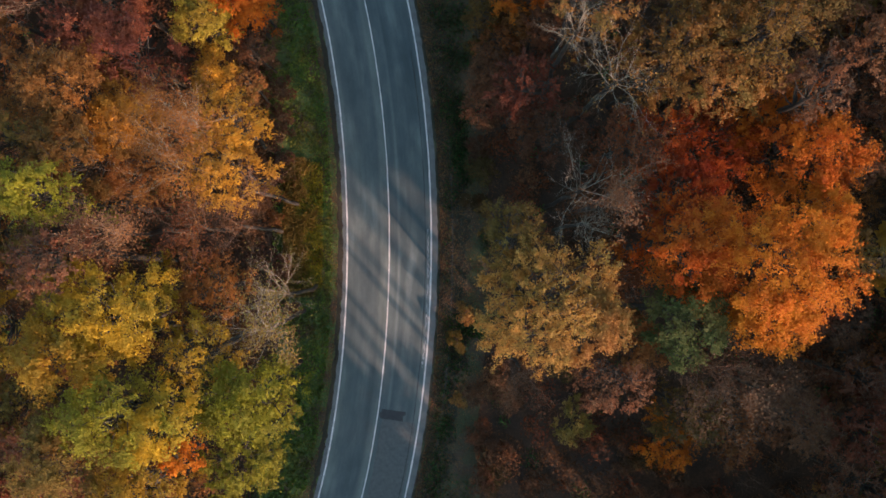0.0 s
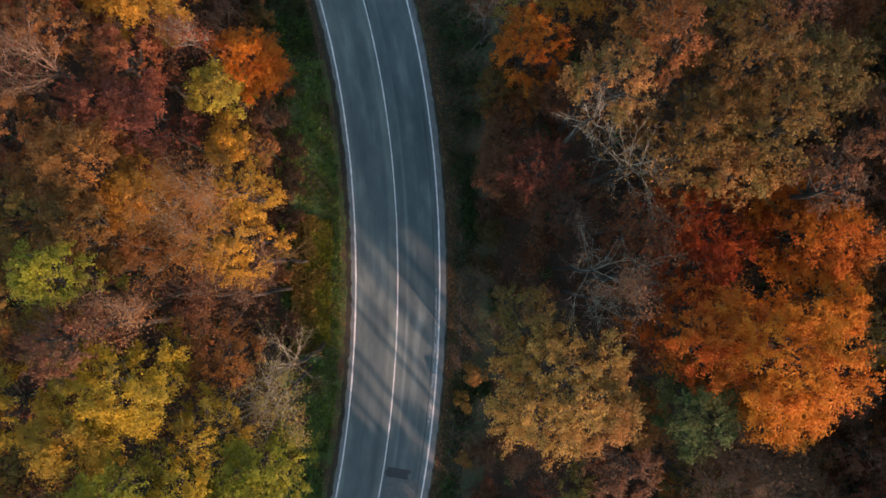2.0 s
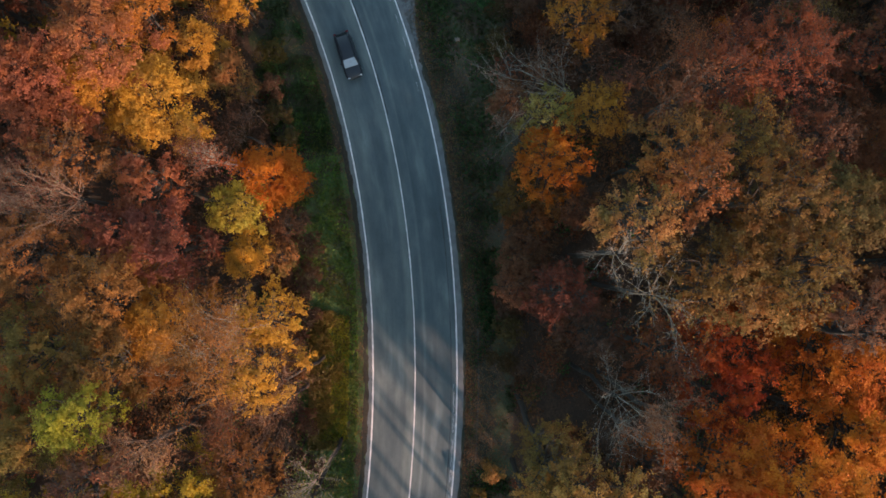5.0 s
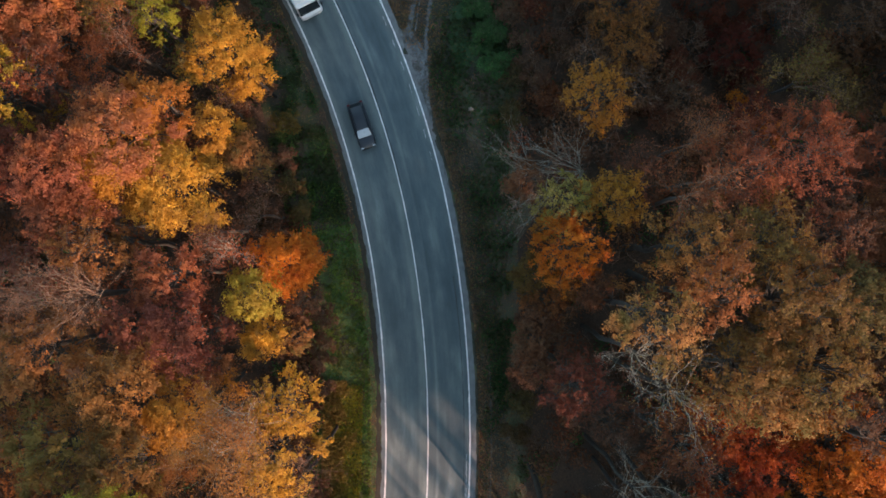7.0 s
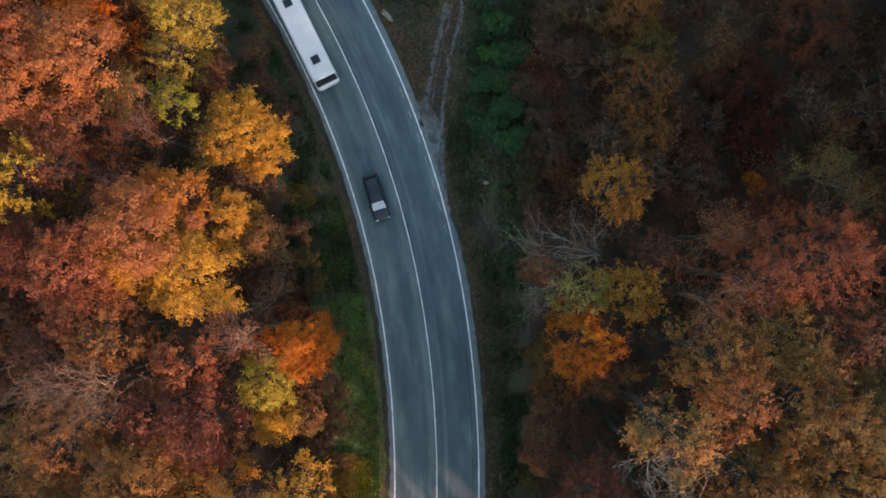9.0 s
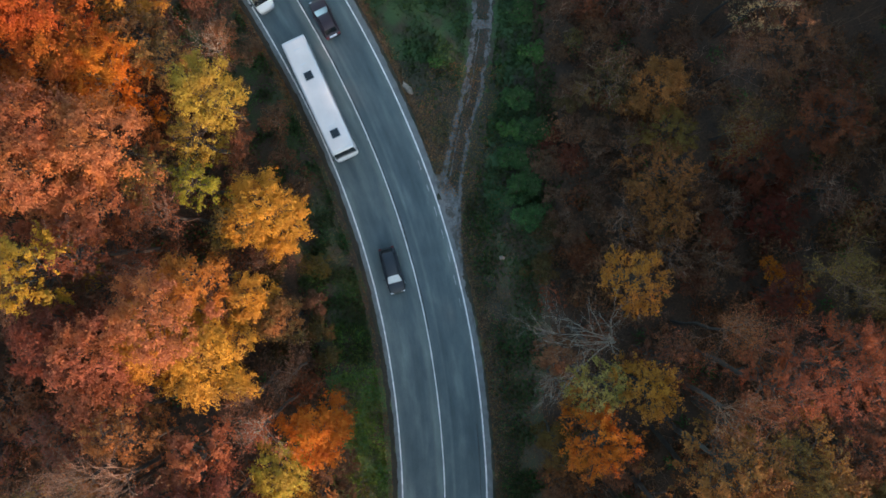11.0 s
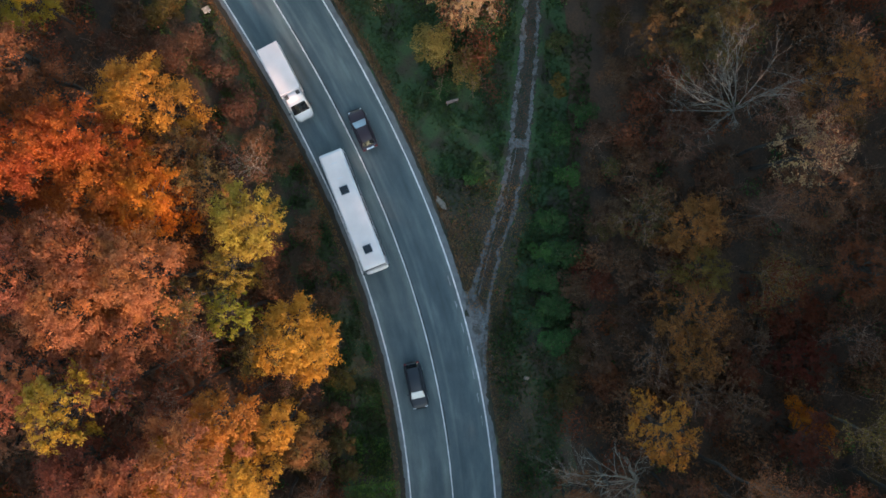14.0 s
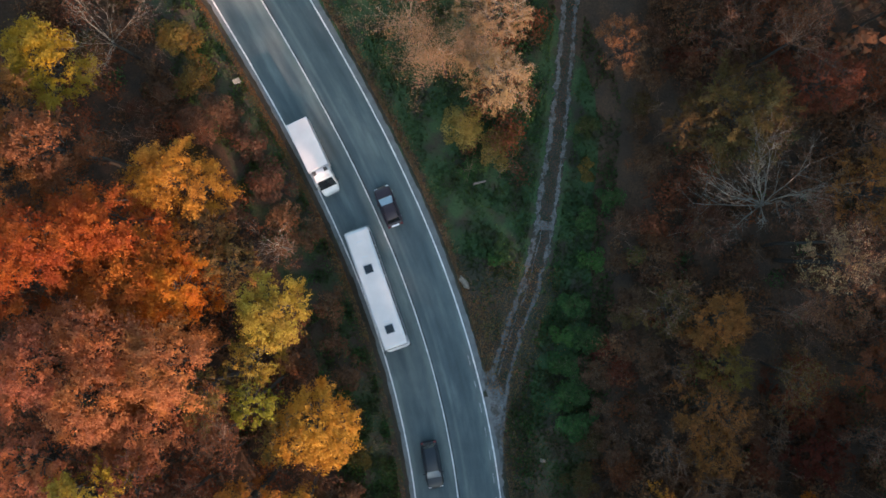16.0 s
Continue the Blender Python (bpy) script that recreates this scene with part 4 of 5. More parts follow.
# ---- bushes of the wood's edge ----
bush(-16.4, -2.0, 2.4, 1.5, "brown", 0.6)
bush(-16.4, 9.0, 3.4, 1.5, "umber", 0.6)
bush(-16.8, 11.6, 3.4, 1.5, "umber", 0.6)
bush(-17.2, 2.9, 1.6, 1.2, "tan", 0.6)
bush(-17.3, 7.0, 2.0, 1.2, "umber", 0.6)
bush(-16.3, 13.0, 3.0, 1.8, "umber", 0.7)
bush(-16.6, 16.5, 3.0, 1.7, "umber", 0.7)
bush(-18.6, 27.0, 3.6, 1.5, "moss", 0.7)
bush(-20.1, 29.3, 3.6, 1.7, "moss", 0.8)
bush(-20.6, 32.4, 3.4, 1.7, "umber", 0.6)
bush(-20.6, 36.0, 3.0, 1.8, "olive", 0.6)
bush(-23.0, 44.0, 3.2, 2.0, "umber", 0.5)
bush(-25.0, 47.0, 3.0, 1.9, "umber", 0.6)
bush(-26.0, 50.5, 3.4, 2.0, "brown", 0.4)
bush(-29.3, 56.8, 3.2, 2.0, "umber", 0.6)
bush(-32.0, 58.4, 4.0, 2.3, "brown", 0.5)
bush(-34.0, 62.0, 4.0, 2.4, "umber", 0.7)
bush(-36.5, 65.5, 3.6, 2.3, "umber", 0.5)
bush(-40.5, 68.0, 3.8, 2.6, "umber", 0.7)
bush(-43.0, 71.0, 3.4, 2.4, "olive", 0.7)
bush(-45.5, 75.0, 3.4, 2.6, "olive", 0.8)
bush(-42.0, 66.0, 5.0, 2.4, "brown", 0.5)
bush(-0.4, 45.6, 2.6, 2.2, "deepgreen")
bush(-1.4, 48.4, 2.0, 1.7, "deepgreen")
bush(-2.0, 51.2, 1.9, 1.3, "leafgreen")
bush(0.6, 51.0, 2.4, 1.9, "deepgreen", 0.8)
bush(-1.4, 54.6, 2.0, 1.8, "deepgreen")
bush(-0.2, 59.4, 1.8, 1.4, "leafgreen", 0.8)
bush(0.8, 42.2, 2.6, 2.0, "deepgreen", 0.9)
bush(1.8, 48.0, 2.8, 2.0, "umber", 0.7)
bush(-1.8, 63.4, 1.8, 1.5, "deepgreen", 0.8)
bush(-2.4, 68.4, 2.0, 1.3, "olive", 0.8)
bush(-3.2, 72.6, 1.9, 1.4, "green", 0.7)
bush(0.6, 66.0, 2.2, 1.8, "deepgreen", 0.7)
bush(-15.6, 70.2, 6.0, 2.5, "straw", 0.8)
bush(-12.4, 68.8, 3.0, 2.0, "straw", 0.7)
bush(-13.8, 66.6, 2.2, 1.6, "deepgreen", 0.8)
bush(-10.6, 70.2, 2.6, 1.7, "olive", 0.6)
bush(-10.2, 57.7, 1.2, 0.8, "leafgreen", 0.9)
bush(1.6, -15.6, 1.5, 1.0, "tan")
bush(1.4, -9.4, 2.2, 1.3, "olive", 0.8)
bush(2.6, -6.6, 2.4, 1.5, "tan", 0.7)
# bushes added below the view's edge to keep low sun off the clearing's ground
for d, s in ((34, -7.0), (36, -4.0), (34, -1.2), (36, 1.4), (34, 4.0), (36, 6.8), (40, -2.4), (40, 3.0)):
    bush(-5 + 0.65 * d + 0.76 * s, -2.5 - 0.76 * d + 0.65 * s, 6.2, 2.5, "umber", 1.0)
bush(25.4, 38.1, 4.8, 1.8, "orange")
bush(28.2, 36.6, 3.4, 2.2, "orange", 0.8)
bush(4.6, 16.6, 3.5, 1.8, "umber", 0.8)
bush(3.8, 20.4, 3.0, 1.6, "olive", 0.8)
bush(3.4, 10.2, 2.6, 1.6, "umber", 0.8)
bush(3.0, 4.6, 2.6, 1.7, "moss", 0.7)
bush(4.2, 8.0, 3.2, 2.0, "moss", 0.6)
bush(2.2, 37.0, 3.0, 2.0, "moss", 0.7)
bush(4.6, 41.0, 4.0, 2.2, "umber", 0.7)
bush(6.0, 51.0, 4.6, 2.6, "umber", 0.5)
bush(5.0, 56.0, 3.6, 2.4, "umber", 0.6)
bush(6.0, 61.0, 3.6, 2.4, "brown", 0.4)
bush(3.2, 70.0, 3.6, 2.4, "umber", 0.6)
bush(16.5, 45.0, 5.0, 2.8, "umber", 0.6)
bush(19.0, 41.5, 5.0, 2.6, "redbrown", 0.6)
bush(17.0, 37.5, 5.0, 2.6, "brown", 0.5)
bush(12.6, 39.8, 5.0, 2.4, "umber", 0.6)

# a thick fringe of withered shrubs along the west side
fringe = random.Random(5)
for k in range(44):
    fy = -30 + 2.9 * k
    fx, fyy, _ = beside(fy, (-13.7 if fy < 42 else -12.8) + fringe.uniform(-1.0, 0.8))
    bush(fx, fyy, fringe.uniform(2.2, 4.6), fringe.uniform(1.3, 2.1), fringe.choice(("brown", "umber", "umber", "brown", "moss", "umber")), fringe.uniform(0.3, 0.55))
# low scrub on the open slope between the western trees and the verge, and under the thin eastern wood
for k in range(46):
    fy = 43 + 1.05 * k
    fx, fyy, _ = beside(fy, -fringe.uniform(13.0, 19.5))
    if any((fx - a) ** 2 + (fyy - b) ** 2 < (0.7 * r) ** 2 for a, b, r in standing):
        continue
    bush(fx, fyy, fringe.uniform(1.6, 3.6), fringe.uniform(1.3, 2.2), fringe.choice(("umber", "brown", "umber", "moss", "umber", "umber")), fringe.uniform(0.22, 0.45))
for k in range(62):
    bush(fringe.uniform(1.6, 15.0), fringe.uniform(38, 92), fringe.uniform(1.6, 4.0), fringe.uniform(1.3, 2.2), fringe.choice(("umber", "brown", "umber", "umber", "moss", "redbrown")), fringe.uniform(0.3, 0.6))
for k in range(16):
    bush(fringe.uniform(3.5, 22.0), fringe.uniform(-25, -10), fringe.uniform(1.8, 3.4), fringe.uniform(1.4, 2.2), fringe.choice(("umber", "brown", "umber", "moss")), fringe.uniform(0.4, 0.7))

# shrubs at the feet of the front trees on the west side
for ax, ay, ar in list(standing):
    if -13.5 < offset_of(ax, ay) < -8.0 and not (ax > -17.5 and -6 < ay < 9.5):
        bush(ax - 0.6, ay + fringe.uniform(-0.6, 0.6), fringe.uniform(3.2, 5.0), fringe.uniform(1.2, 1.6), fringe.choice(("brown", "umber", "brown")), 0.5)

# ---- vehicles and roadside things ----
WHITE_COAT = plain("white_coachwork", (0.58, 0.58, 0.59), 0.35, spread=0.04, scale=0.8, coat=0.3)
WHITE_ROOF = plain("white_roof", (0.635, 0.58, 0.555), 0.8, spread=0.07, scale=0.7)
DARK_GLASS = plain("dark_glass", (0.012, 0.015, 0.017), 0.06, spread=0.1)
# the pale blue-grey base colour stands in for reflected sky
PAINTED_SKY_GLASS = plain("windscreen_painted_sky", (0.16, 0.19, 0.22), 0.08, 0.2, spread=0.1, coat=1.0)
MAROON = plain("maroon_paint", (0.022, 0.006, 0.009), 0.45, spread=0.08, coat=0.15)
NAVY = plain("blue_black_paint", (0.006, 0.008, 0.012), 0.45, spread=0.08, coat=0.15)
RUBBER = plain("rubber", (0.015, 0.015, 0.016), 0.85)
RIM = plain("rim_alloy", (0.35, 0.35, 0.36), 0.35, 0.8)
BLACK_TRIM = plain("black_trim", (0.02, 0.02, 0.022), 0.6)
GREY_TRIM = plain("grey_trim", (0.22, 0.23, 0.24), 0.5)
LAMP_CLEAR = plain("clear_lamp", (0.75, 0.76, 0.78), 0.15)
LAMP_RED = plain("red_lamp", (0.13, 0.015, 0.015), 0.25)
SIGN_WHITE = plain("sign_white", (0.17, 0.13, 0.115), 0.7, spread=0.25)
DULL_PLATE = plain("dull_plate", (0.085, 0.095, 0.090), 0.7, spread=0.2)
SIGN_RED = plain("sign_red", (0.16, 0.045, 0.03), 0.6)
STONE = plain("pale_stone", (0.20, 0.16, 0.125), 0.9, spread=0.45, scale=3.0)


def ring(y, w, z0, z1, rad, n=4):
    """A rounded upright rectangle across the vehicle at y."""
    pts = []
    rad = min(rad, w * 0.98, (z1 - z0) * 0.49)
    for cx, cz, a0 in ((w - rad, z1 - rad, 0), (-w + rad, z1 - rad, 90), (-w + rad, z0 + rad, 180), (w - rad, z0 + rad, 270)):
        for k in range(n + 1):
            a = radians(a0 + 90 * k / n)
            pts.append((cx + rad * math.cos(a), y, cz + rad * math.sin(a)))
    return pts


def loft(rings):
    bm = bmesh.new()
    rows = [[bm.verts.new(p) for p in r] for r in rings]
    n = len(rows[0])
    for a, b in zip(rows, rows[1:]):
        for i in range(n):
            bm.faces.new((a[i], a[(i + 1) % n], b[(i + 1) % n], b[i]))
    bm.faces.new(rows[0])
    bm.faces.new(list(reversed(rows[-1])))
    bmesh.ops.recalc_face_normals(bm, faces=bm.faces)
    return bm


def slab(corners, thick):
    """A thin bevelled plate on four corners."""
    c = [Vector(p) for p in corners]
    nrm = (c[1] - c[0]).cross(c[3] - c[0]).normalized() * thick
    mid = sum(c, Vector()) / 4
    bm = bmesh.new()
    lo = [bm.verts.new(p - nrm) for p in c]
    hi = [bm.verts.new(p + nrm) for p in c]
    top = [bm.verts.new(p + (mid - p) * 0.06 + nrm * 1.3) for p in c]
    for i in range(4):
        j = (i + 1) % 4
        bm.faces.new((lo[i], lo[j], hi[j], hi[i]))
        bm.faces.new((hi[i], hi[j], top[j], top[i]))
    bm.faces.new(top)
    bm.faces.new(list(reversed(lo)))
    bmesh.ops.recalc_face_normals(bm, faces=bm.faces)
    return bm


def box(x0, x1, y0, y1, z0, z1, bevel=0.02):
    bm = bmesh.new()
    bmesh.ops.create_cube(bm, size=1, matrix=Matrix.Translation(((x0 + x1) / 2, (y0 + y1) / 2, (z0 + z1) / 2)) @ Matrix.Diagonal((x1 - x0, y1 - y0, z1 - z0, 1)))
    if bevel:
        bmesh.ops.bevel(bm, geom=bm.edges[:], offset=bevel, segments=2, affect="EDGES", profile=0.6)
    return bm


def wheel(parent, x, y, radius, width):
    bm = bmesh.new()
    bmesh.ops.create_cone(bm, cap_ends=True, segments=24, radius1=radius, radius2=radius, depth=width, matrix=pose(x, y, radius, 0, 90, 0))
    bmesh.ops.bevel(bm, geom=[e for e in bm.edges if len(e.link_faces) == 2 and e.calc_face_angle() > 1.0], offset=0.04, segments=2, affect="EDGES")
    tyre = part("wheel", bm, RUBBER, parent)
    bm = bmesh.new()
    bmesh.ops.create_cone(bm, cap_ends=True, segments=16, radius1=radius * 0.62, radius2=radius * 0.5, depth=width + 0.03, matrix=pose(x, y, radius, 0, 90, 0))
    part("rim", bm, RIM, tyre)


def heading(rear, front):
    dx, dy = front[0] - rear[0], front[1] - rear[1]
    return pose((rear[0] + front[0]) / 2, (rear[1] + front[1]) / 2, 0.05, 0, 0, math.degrees(math.atan2(-dx, dy)))


def coach(rear, front):
    e = thing("coach", heading(rear, front), "white touring coach with two dark roof hatches on the road", "bus")
    L, W, T = 6.2, 1.24, 3.22
    body = part("body", loft([ring(-L, W - 0.10, 0.45, T - 0.22, 0.2), ring(-L + 0.08, W - 0.03, 0.36, T - 0.06, 0.2), ring(-L + 0.3, W, 0.33, T - 0.02, 0.2),
                              ring(0, W, 0.33, T, 0.2), ring(L - 0.5, W, 0.33, T - 0.02, 0.2), ring(L - 0.2, W - 0.02, 0.33, T - 0.06, 0.2), ring(L - 0.05, W - 0.08, 0.40, T - 0.18, 0.2)]), WHITE_COAT, e, "", True)
    part("roof", box(-W + 0.17, W - 0.17, -L + 0.25, L - 0.4, T - 0.04, T + 0.035, 0.03), WHITE_ROOF, e, "white roof skin")
    for f in (0.33, 0.84):
        yy = -L + 2 * L * f
        hatch = part("roof_hatch", box(-0.45, 0.45, yy - 0.45, yy + 0.45, T + 0.03, T + 0.10, 0.03), GREY_TRIM, e, "dark roof hatch")
        part("hatch_pane", box(-0.39, 0.39, yy - 0.39, yy + 0.39, T + 0.09, T + 0.13, 0.03), DARK_GLASS, hatch)
    for yy in (-5.0, -3.4, 3.4):
        part("roof_rib", box(-0.32, 0.30, yy - 0.03, yy + 0.05, T + 0.03, T + 0.055, 0.01), WHITE_COAT, e)
    # front end: the windscreen leans back above a jutting bumper
    part("windscreen", slab(((-1.06, L - 0.02, 2.92), (1.06, L - 0.02, 2.92), (1.12, L + 0.15, 1.25), (-1.12, L + 0.15, 1.25)), 0.03), DARK_GLASS, e, "dark windscreen")
    part("bumper", loft([ring(L - 0.10, W + 0.01, 0.35, 1.30, 0.12), ring(L + 0.16, W - 0.01, 0.36, 1.28, 0.14), ring(L + 0.34, W - 0.12, 0.40, 1.16, 0.16), ring(L + 0.46, W - 0.36, 0.48, 0.98, 0.16)]), WHITE_COAT, e, "white front bumper", True)
    for s in (-1, 1):
        part("headlight", box(s * 0.95 - 0.16, s * 0.95 + 0.16, L + 0.30, L + 0.40, 0.62, 0.84, 0.02), LAMP_CLEAR, e)
        part("mirror", box(s * 1.36 - 0.10, s * 1.36 + 0.10, L + 0.15, L + 0.32, 2.0, 2.5, 0.04), BLACK_TRIM, e)
        part("skirt", box(s * W - 0.015, s * W + 0.02, -L + 0.3, L - 0.3, 0.36, 0.62, 0.01), GREY_TRIM, e, "grey side skirt")
        for k in range(7):
            y0 = -L + 0.45 + k * 1.62
            part("side_window", slab(((s * (W + 0.002), y0, 1.5), (s * (W + 0.002), y0 + 1.50, 1.5), (s * (W + 0.002), y0 + 1.50, 2.72), (s * (W + 0.002), y0, 2.72)), 0.012), DARK_GLASS, e)
        for yy in (-3.0, 3.7):
            wheel(e, s * (W - 0.14), yy, 0.5, 0.30)
        part("tail_light", box(s * 1.02 - 0.09, s * 1.02 + 0.09, -L - 0.04, -L + 0.06, 0.8, 1.4, 0.02), LAMP_RED, e)
    part("rear_window", slab(((-0.95, -L - 0.02, 1.75), (0.95, -L - 0.02, 1.75), (0.95, -L + 0.06, 2.85), (-0.95, -L + 0.06, 2.85)), 0.02), DARK_GLASS, e)
    part("rear_bumper", loft([ring(-L - 0.24, W - 0.20, 0.42, 0.92, 0.12), ring(-L - 0.16, W - 0.06, 0.36, 1.0, 0.14), ring(-L + 0.1, W - 0.02, 0.36, 1.02, 0.12)]), GREY_TRIM, e, "grey rear bumper", True)
    return e


def car(rear, front, paint, label, roof_back, roof_front, screen_front, pale_rear=False):
    e = thing("car", heading(rear, front), label, "car", "cars on the road")
    L = math.hypot(front[0] - rear[0], front[1] - rear[1]) / 2
    s = L / 2.25
    R = [(-2.25, 0.70, 0.38, 0.84), (-2.17, 0.82, 0.25, 0.96), (-1.7, 0.88, 0.20, 1.0), (-0.6, 0.90, 0.19, 0.98), (0.6, 0.90, 0.19, 0.96), (1.2, 0.885, 0.20, 0.92),
         (1.75, 0.86, 0.22, 0.84), (2.08, 0.79, 0.26, 0.74), (2.25, 0.62, 0.34, 0.62)]
    part("body", loft([ring(y * s, w, a, b, 0.16) for y, w, a, b in R]), paint, e, "", True)
    yb, yf, ys = roof_back * s, roof_front * s, screen_front * s
    back = yb - 0.38
    part("cabin", loft([ring(back, 0.72, 0.80, 0.97, 0.08), ring(yb, 0.63, 0.80, 1.40, 0.14), ring((yb + yf) / 2, 0.64, 0.8, 1.47, 0.14), ring(yf, 0.63, 0.80, 1.42, 0.14), ring(ys, 0.74, 0.78, 0.95, 0.08)]), paint, e, "", True)
    part("windscreen", slab(((-0.60, yf + 0.03, 1.41), (0.60, yf + 0.03, 1.41), (0.71, ys + 0.02, 0.97), (-0.71, ys + 0.02, 0.97)), 0.015), PAINTED_SKY_GLASS, e, "windscreen with a pale sky reflection put into its colour")
    part("rear_window", slab(((-0.58, yb - 0.04, 1.37), (0.58, yb - 0.04, 1.37), (0.66, back - 0.01, 1.0), (-0.66, back - 0.01, 1.0)), 0.015), DARK_GLASS, e)
    for k in (-1, 1):
        part("side_window", slab(((k * 0.70, yb + 0.08, 1.02), (k * 0.70, ys - 0.35, 1.02), (k * 0.645, yf - 0.05, 1.34), (k * 0.645, yb + 0.1, 1.34)), 0.02), DARK_GLASS, e)
        part("headlight", box(k * 0.60 - 0.15, k * 0.60 + 0.15, 2.02 * s, 2.17 * s, 0.56, 0.72, 0.04), LAMP_CLEAR, e)
        part("tail_light", box(k * 0.66 - 0.15, k * 0.66 + 0.15, -2.27 * s, -2.08 * s, 0.74, 0.97, 0.03), LAMP_RED, e)
        part("mirror", box(k * 0.97 - 0.09, k * 0.97 + 0.09, ys - 0.55, ys - 0.42, 0.92, 1.06, 0.03), paint, e)
        for yy in (-1.35, 1.4):
            wheel(e, k * 0.80, yy * s, 0.32, 0.2)
    if pale_rear:
        part("rear_panel", box(-0.40, 0.40, -2.26 * s, -2.10 * s, 0.76, 0.99, 0.03), LAMP_CLEAR, e, "pale shining tail panel")
    return e


def box_van(rear, front):
    e = thing("box_van", heading(rear, front), "white box van with a plain white cargo box", "van")
    L = math.hypot(front[0] - rear[0], front[1] - rear[1]) / 2
    yb = L - 2.55
    part("cargo_box", box(-1.10, 1.10, -L, yb, 0.85, 3.05, 0.05), WHITE_COAT, e, "plain white cargo box")
    part("box_roof", box(-1.04, 1.04, -L + 0.06, yb - 0.06, 3.03, 3.075, 0.015), WHITE_ROOF, e)
    part("chassis", box(-0.55, 0.55, -L + 0.1, L - 0.8, 0.45, 0.86, 0.03), BLACK_TRIM, e)
    part("cab", loft([ring(yb + 0.03, 0.97, 0.45, 2.35, 0.2), ring(yb + 0.7, 0.97, 0.40, 2.42, 0.2), ring(yb + 1.15, 0.96, 0.38, 2.30, 0.2), ring(yb + 1.9, 0.95, 0.36, 1.30, 0.2),
                      ring(yb + 2.25, 0.90, 0.36, 1.14, 0.2), ring(yb + 2.5, 0.76, 0.42, 0.95, 0.2), ring(yb + 2.58, 0.55, 0.48, 0.80, 0.15)]), WHITE_COAT, e, "", True)
    part("wind_deflector", loft([ring(yb + 0.02, 0.92, 2.2, 2.95, 0.12), ring(yb + 0.5, 0.88, 2.25, 2.75, 0.15), ring(yb + 1.0, 0.78, 2.25, 2.46, 0.1)]), WHITE_COAT, e, "", True)
    for k in (-1, 1):
        part("deflector_vent", slab(((k * 0.82, yb + 0.12, 2.94), (k * 0.42, yb + 0.12, 2.97), (k * 0.42, yb + 0.5, 2.80), (k * 0.82, yb + 0.5, 2.77)), 0.03), BLACK_TRIM, e, "dark vent in the deflector")
        part("side_window", slab(((k * 0.965, yb + 0.45, 1.45), (k * 0.955, yb + 1.5, 1.45), (k * 0.945, yb + 1.1, 2.1), (k * 0.955, yb + 0.45, 2.1)), 0.02), DARK_GLASS, e)
        part("mirror", box(k * 1.20 - 0.12, k * 1.20 + 0.12, yb + 1.55, yb + 1.70, 1.4, 1.75, 0.04), BLACK_TRIM, e)
        part("headlight", box(k * 0.68 - 0.15, k * 0.68 + 0.15, yb + 2.28, yb + 2.46, 0.72, 0.96, 0.04), LAMP_CLEAR, e)
        part("tail_light", box(k * 0.95 - 0.1, k * 0.95 + 0.1, -L - 0.03, -L + 0.05, 0.9, 1.1, 0.02), LAMP_RED, e)
        for yy in (-L + 1.4, yb + 1.75):
            wheel(e, k * 0.86, yy, 0.36, 0.22)
    part("windscreen", slab(((-0.80, yb + 1.19, 2.26), (0.80, yb + 1.19, 2.26), (0.88, yb + 1.93, 1.34), (-0.88, yb + 1.93, 1.34)), 0.03), DARK_GLASS, e, "dark windscreen")
    part("bumper", loft([ring(yb + 2.2, 0.93, 0.34, 0.62, 0.1), ring(yb + 2.55, 0.82, 0.36, 0.6, 0.1), ring(yb + 2.66, 0.6, 0.40, 0.56, 0.07)]), GREY_TRIM, e, "grey bumper", True)
    return e


coach((-24.6, 58.6), (-18.55, 47.45))
car((-20.75, 59.6), (-22.95, 63.35), MAROON, "dark maroon hatchback with bright tail lamps on the road", -1.45, 0.15, 0.95, True)
car((-13.95, 38.25), (-12.35, 33.65), NAVY, "blue-black estate car on the road", -1.75, 0.45, 1.15)
box_van((-32.15, 68.3), (-27.75, 61.9))


def road_sign(x, y, turn):
    e = thing("road_sign", pose(x, y, 0, 0, 0, turn), "weathered pale road sign with red border on two posts", "road sign")
    for k in (-0.5, 0.5):
        part("post", box(k - 0.035, k + 0.035, -0.02, 0.05, -0.2, 1.7, 0.01), GREY_TRIM, e, "grey steel post")
    border = part("border", box(-0.66, 0.66, -0.055, -0.025, 1.15, 2.15, 0.01), SIGN_RED, e, "red border plate")
    part("panel", box(-0.58, 0.58, -0.085, -0.05, 1.25, 2.05, 0.01), SIGN_WHITE, border, "white face")
    part("top_edge", box(-0.64, 0.64, -0.10, 0.06, 2.15, 2.21, 0.015), SIGN_WHITE, border)


road_sign(-13.0, 65.3, 22)


def marker_sign(x, y, turn):
    e = thing("marker_sign", pose(x, y, 0, 0, 0, turn), "small square whitish sign plate on a grey post in the verge", "road sign")
    post = part("post", loft([ring(-0.03, 0.03, -0.2, 1.62, 0.01), ring(0.03, 0.03, -0.2, 1.62, 0.01)]), GREY_TRIM, e, "grey steel post")
    plate = part("plate", slab(((-0.36, -0.22, 1.10), (0.36, -0.22, 1.10), (0.36, 0.10, 1.72), (-0.36, 0.10, 1.72)), 0.012), DULL_PLATE, e, "square whitish sign plate")
    part("clamp", box(-0.06, 0.06, -0.06, 0.05, 1.32, 1.38, 0.008), GREY_TRIM, post)
    part("rim", slab(((-0.38, -0.235, 1.085), (0.38, -0.235, 1.085), (0.38, -0.205, 1.13), (-0.38, -0.205, 1.13)), 0.016), GREY_TRIM, plate)


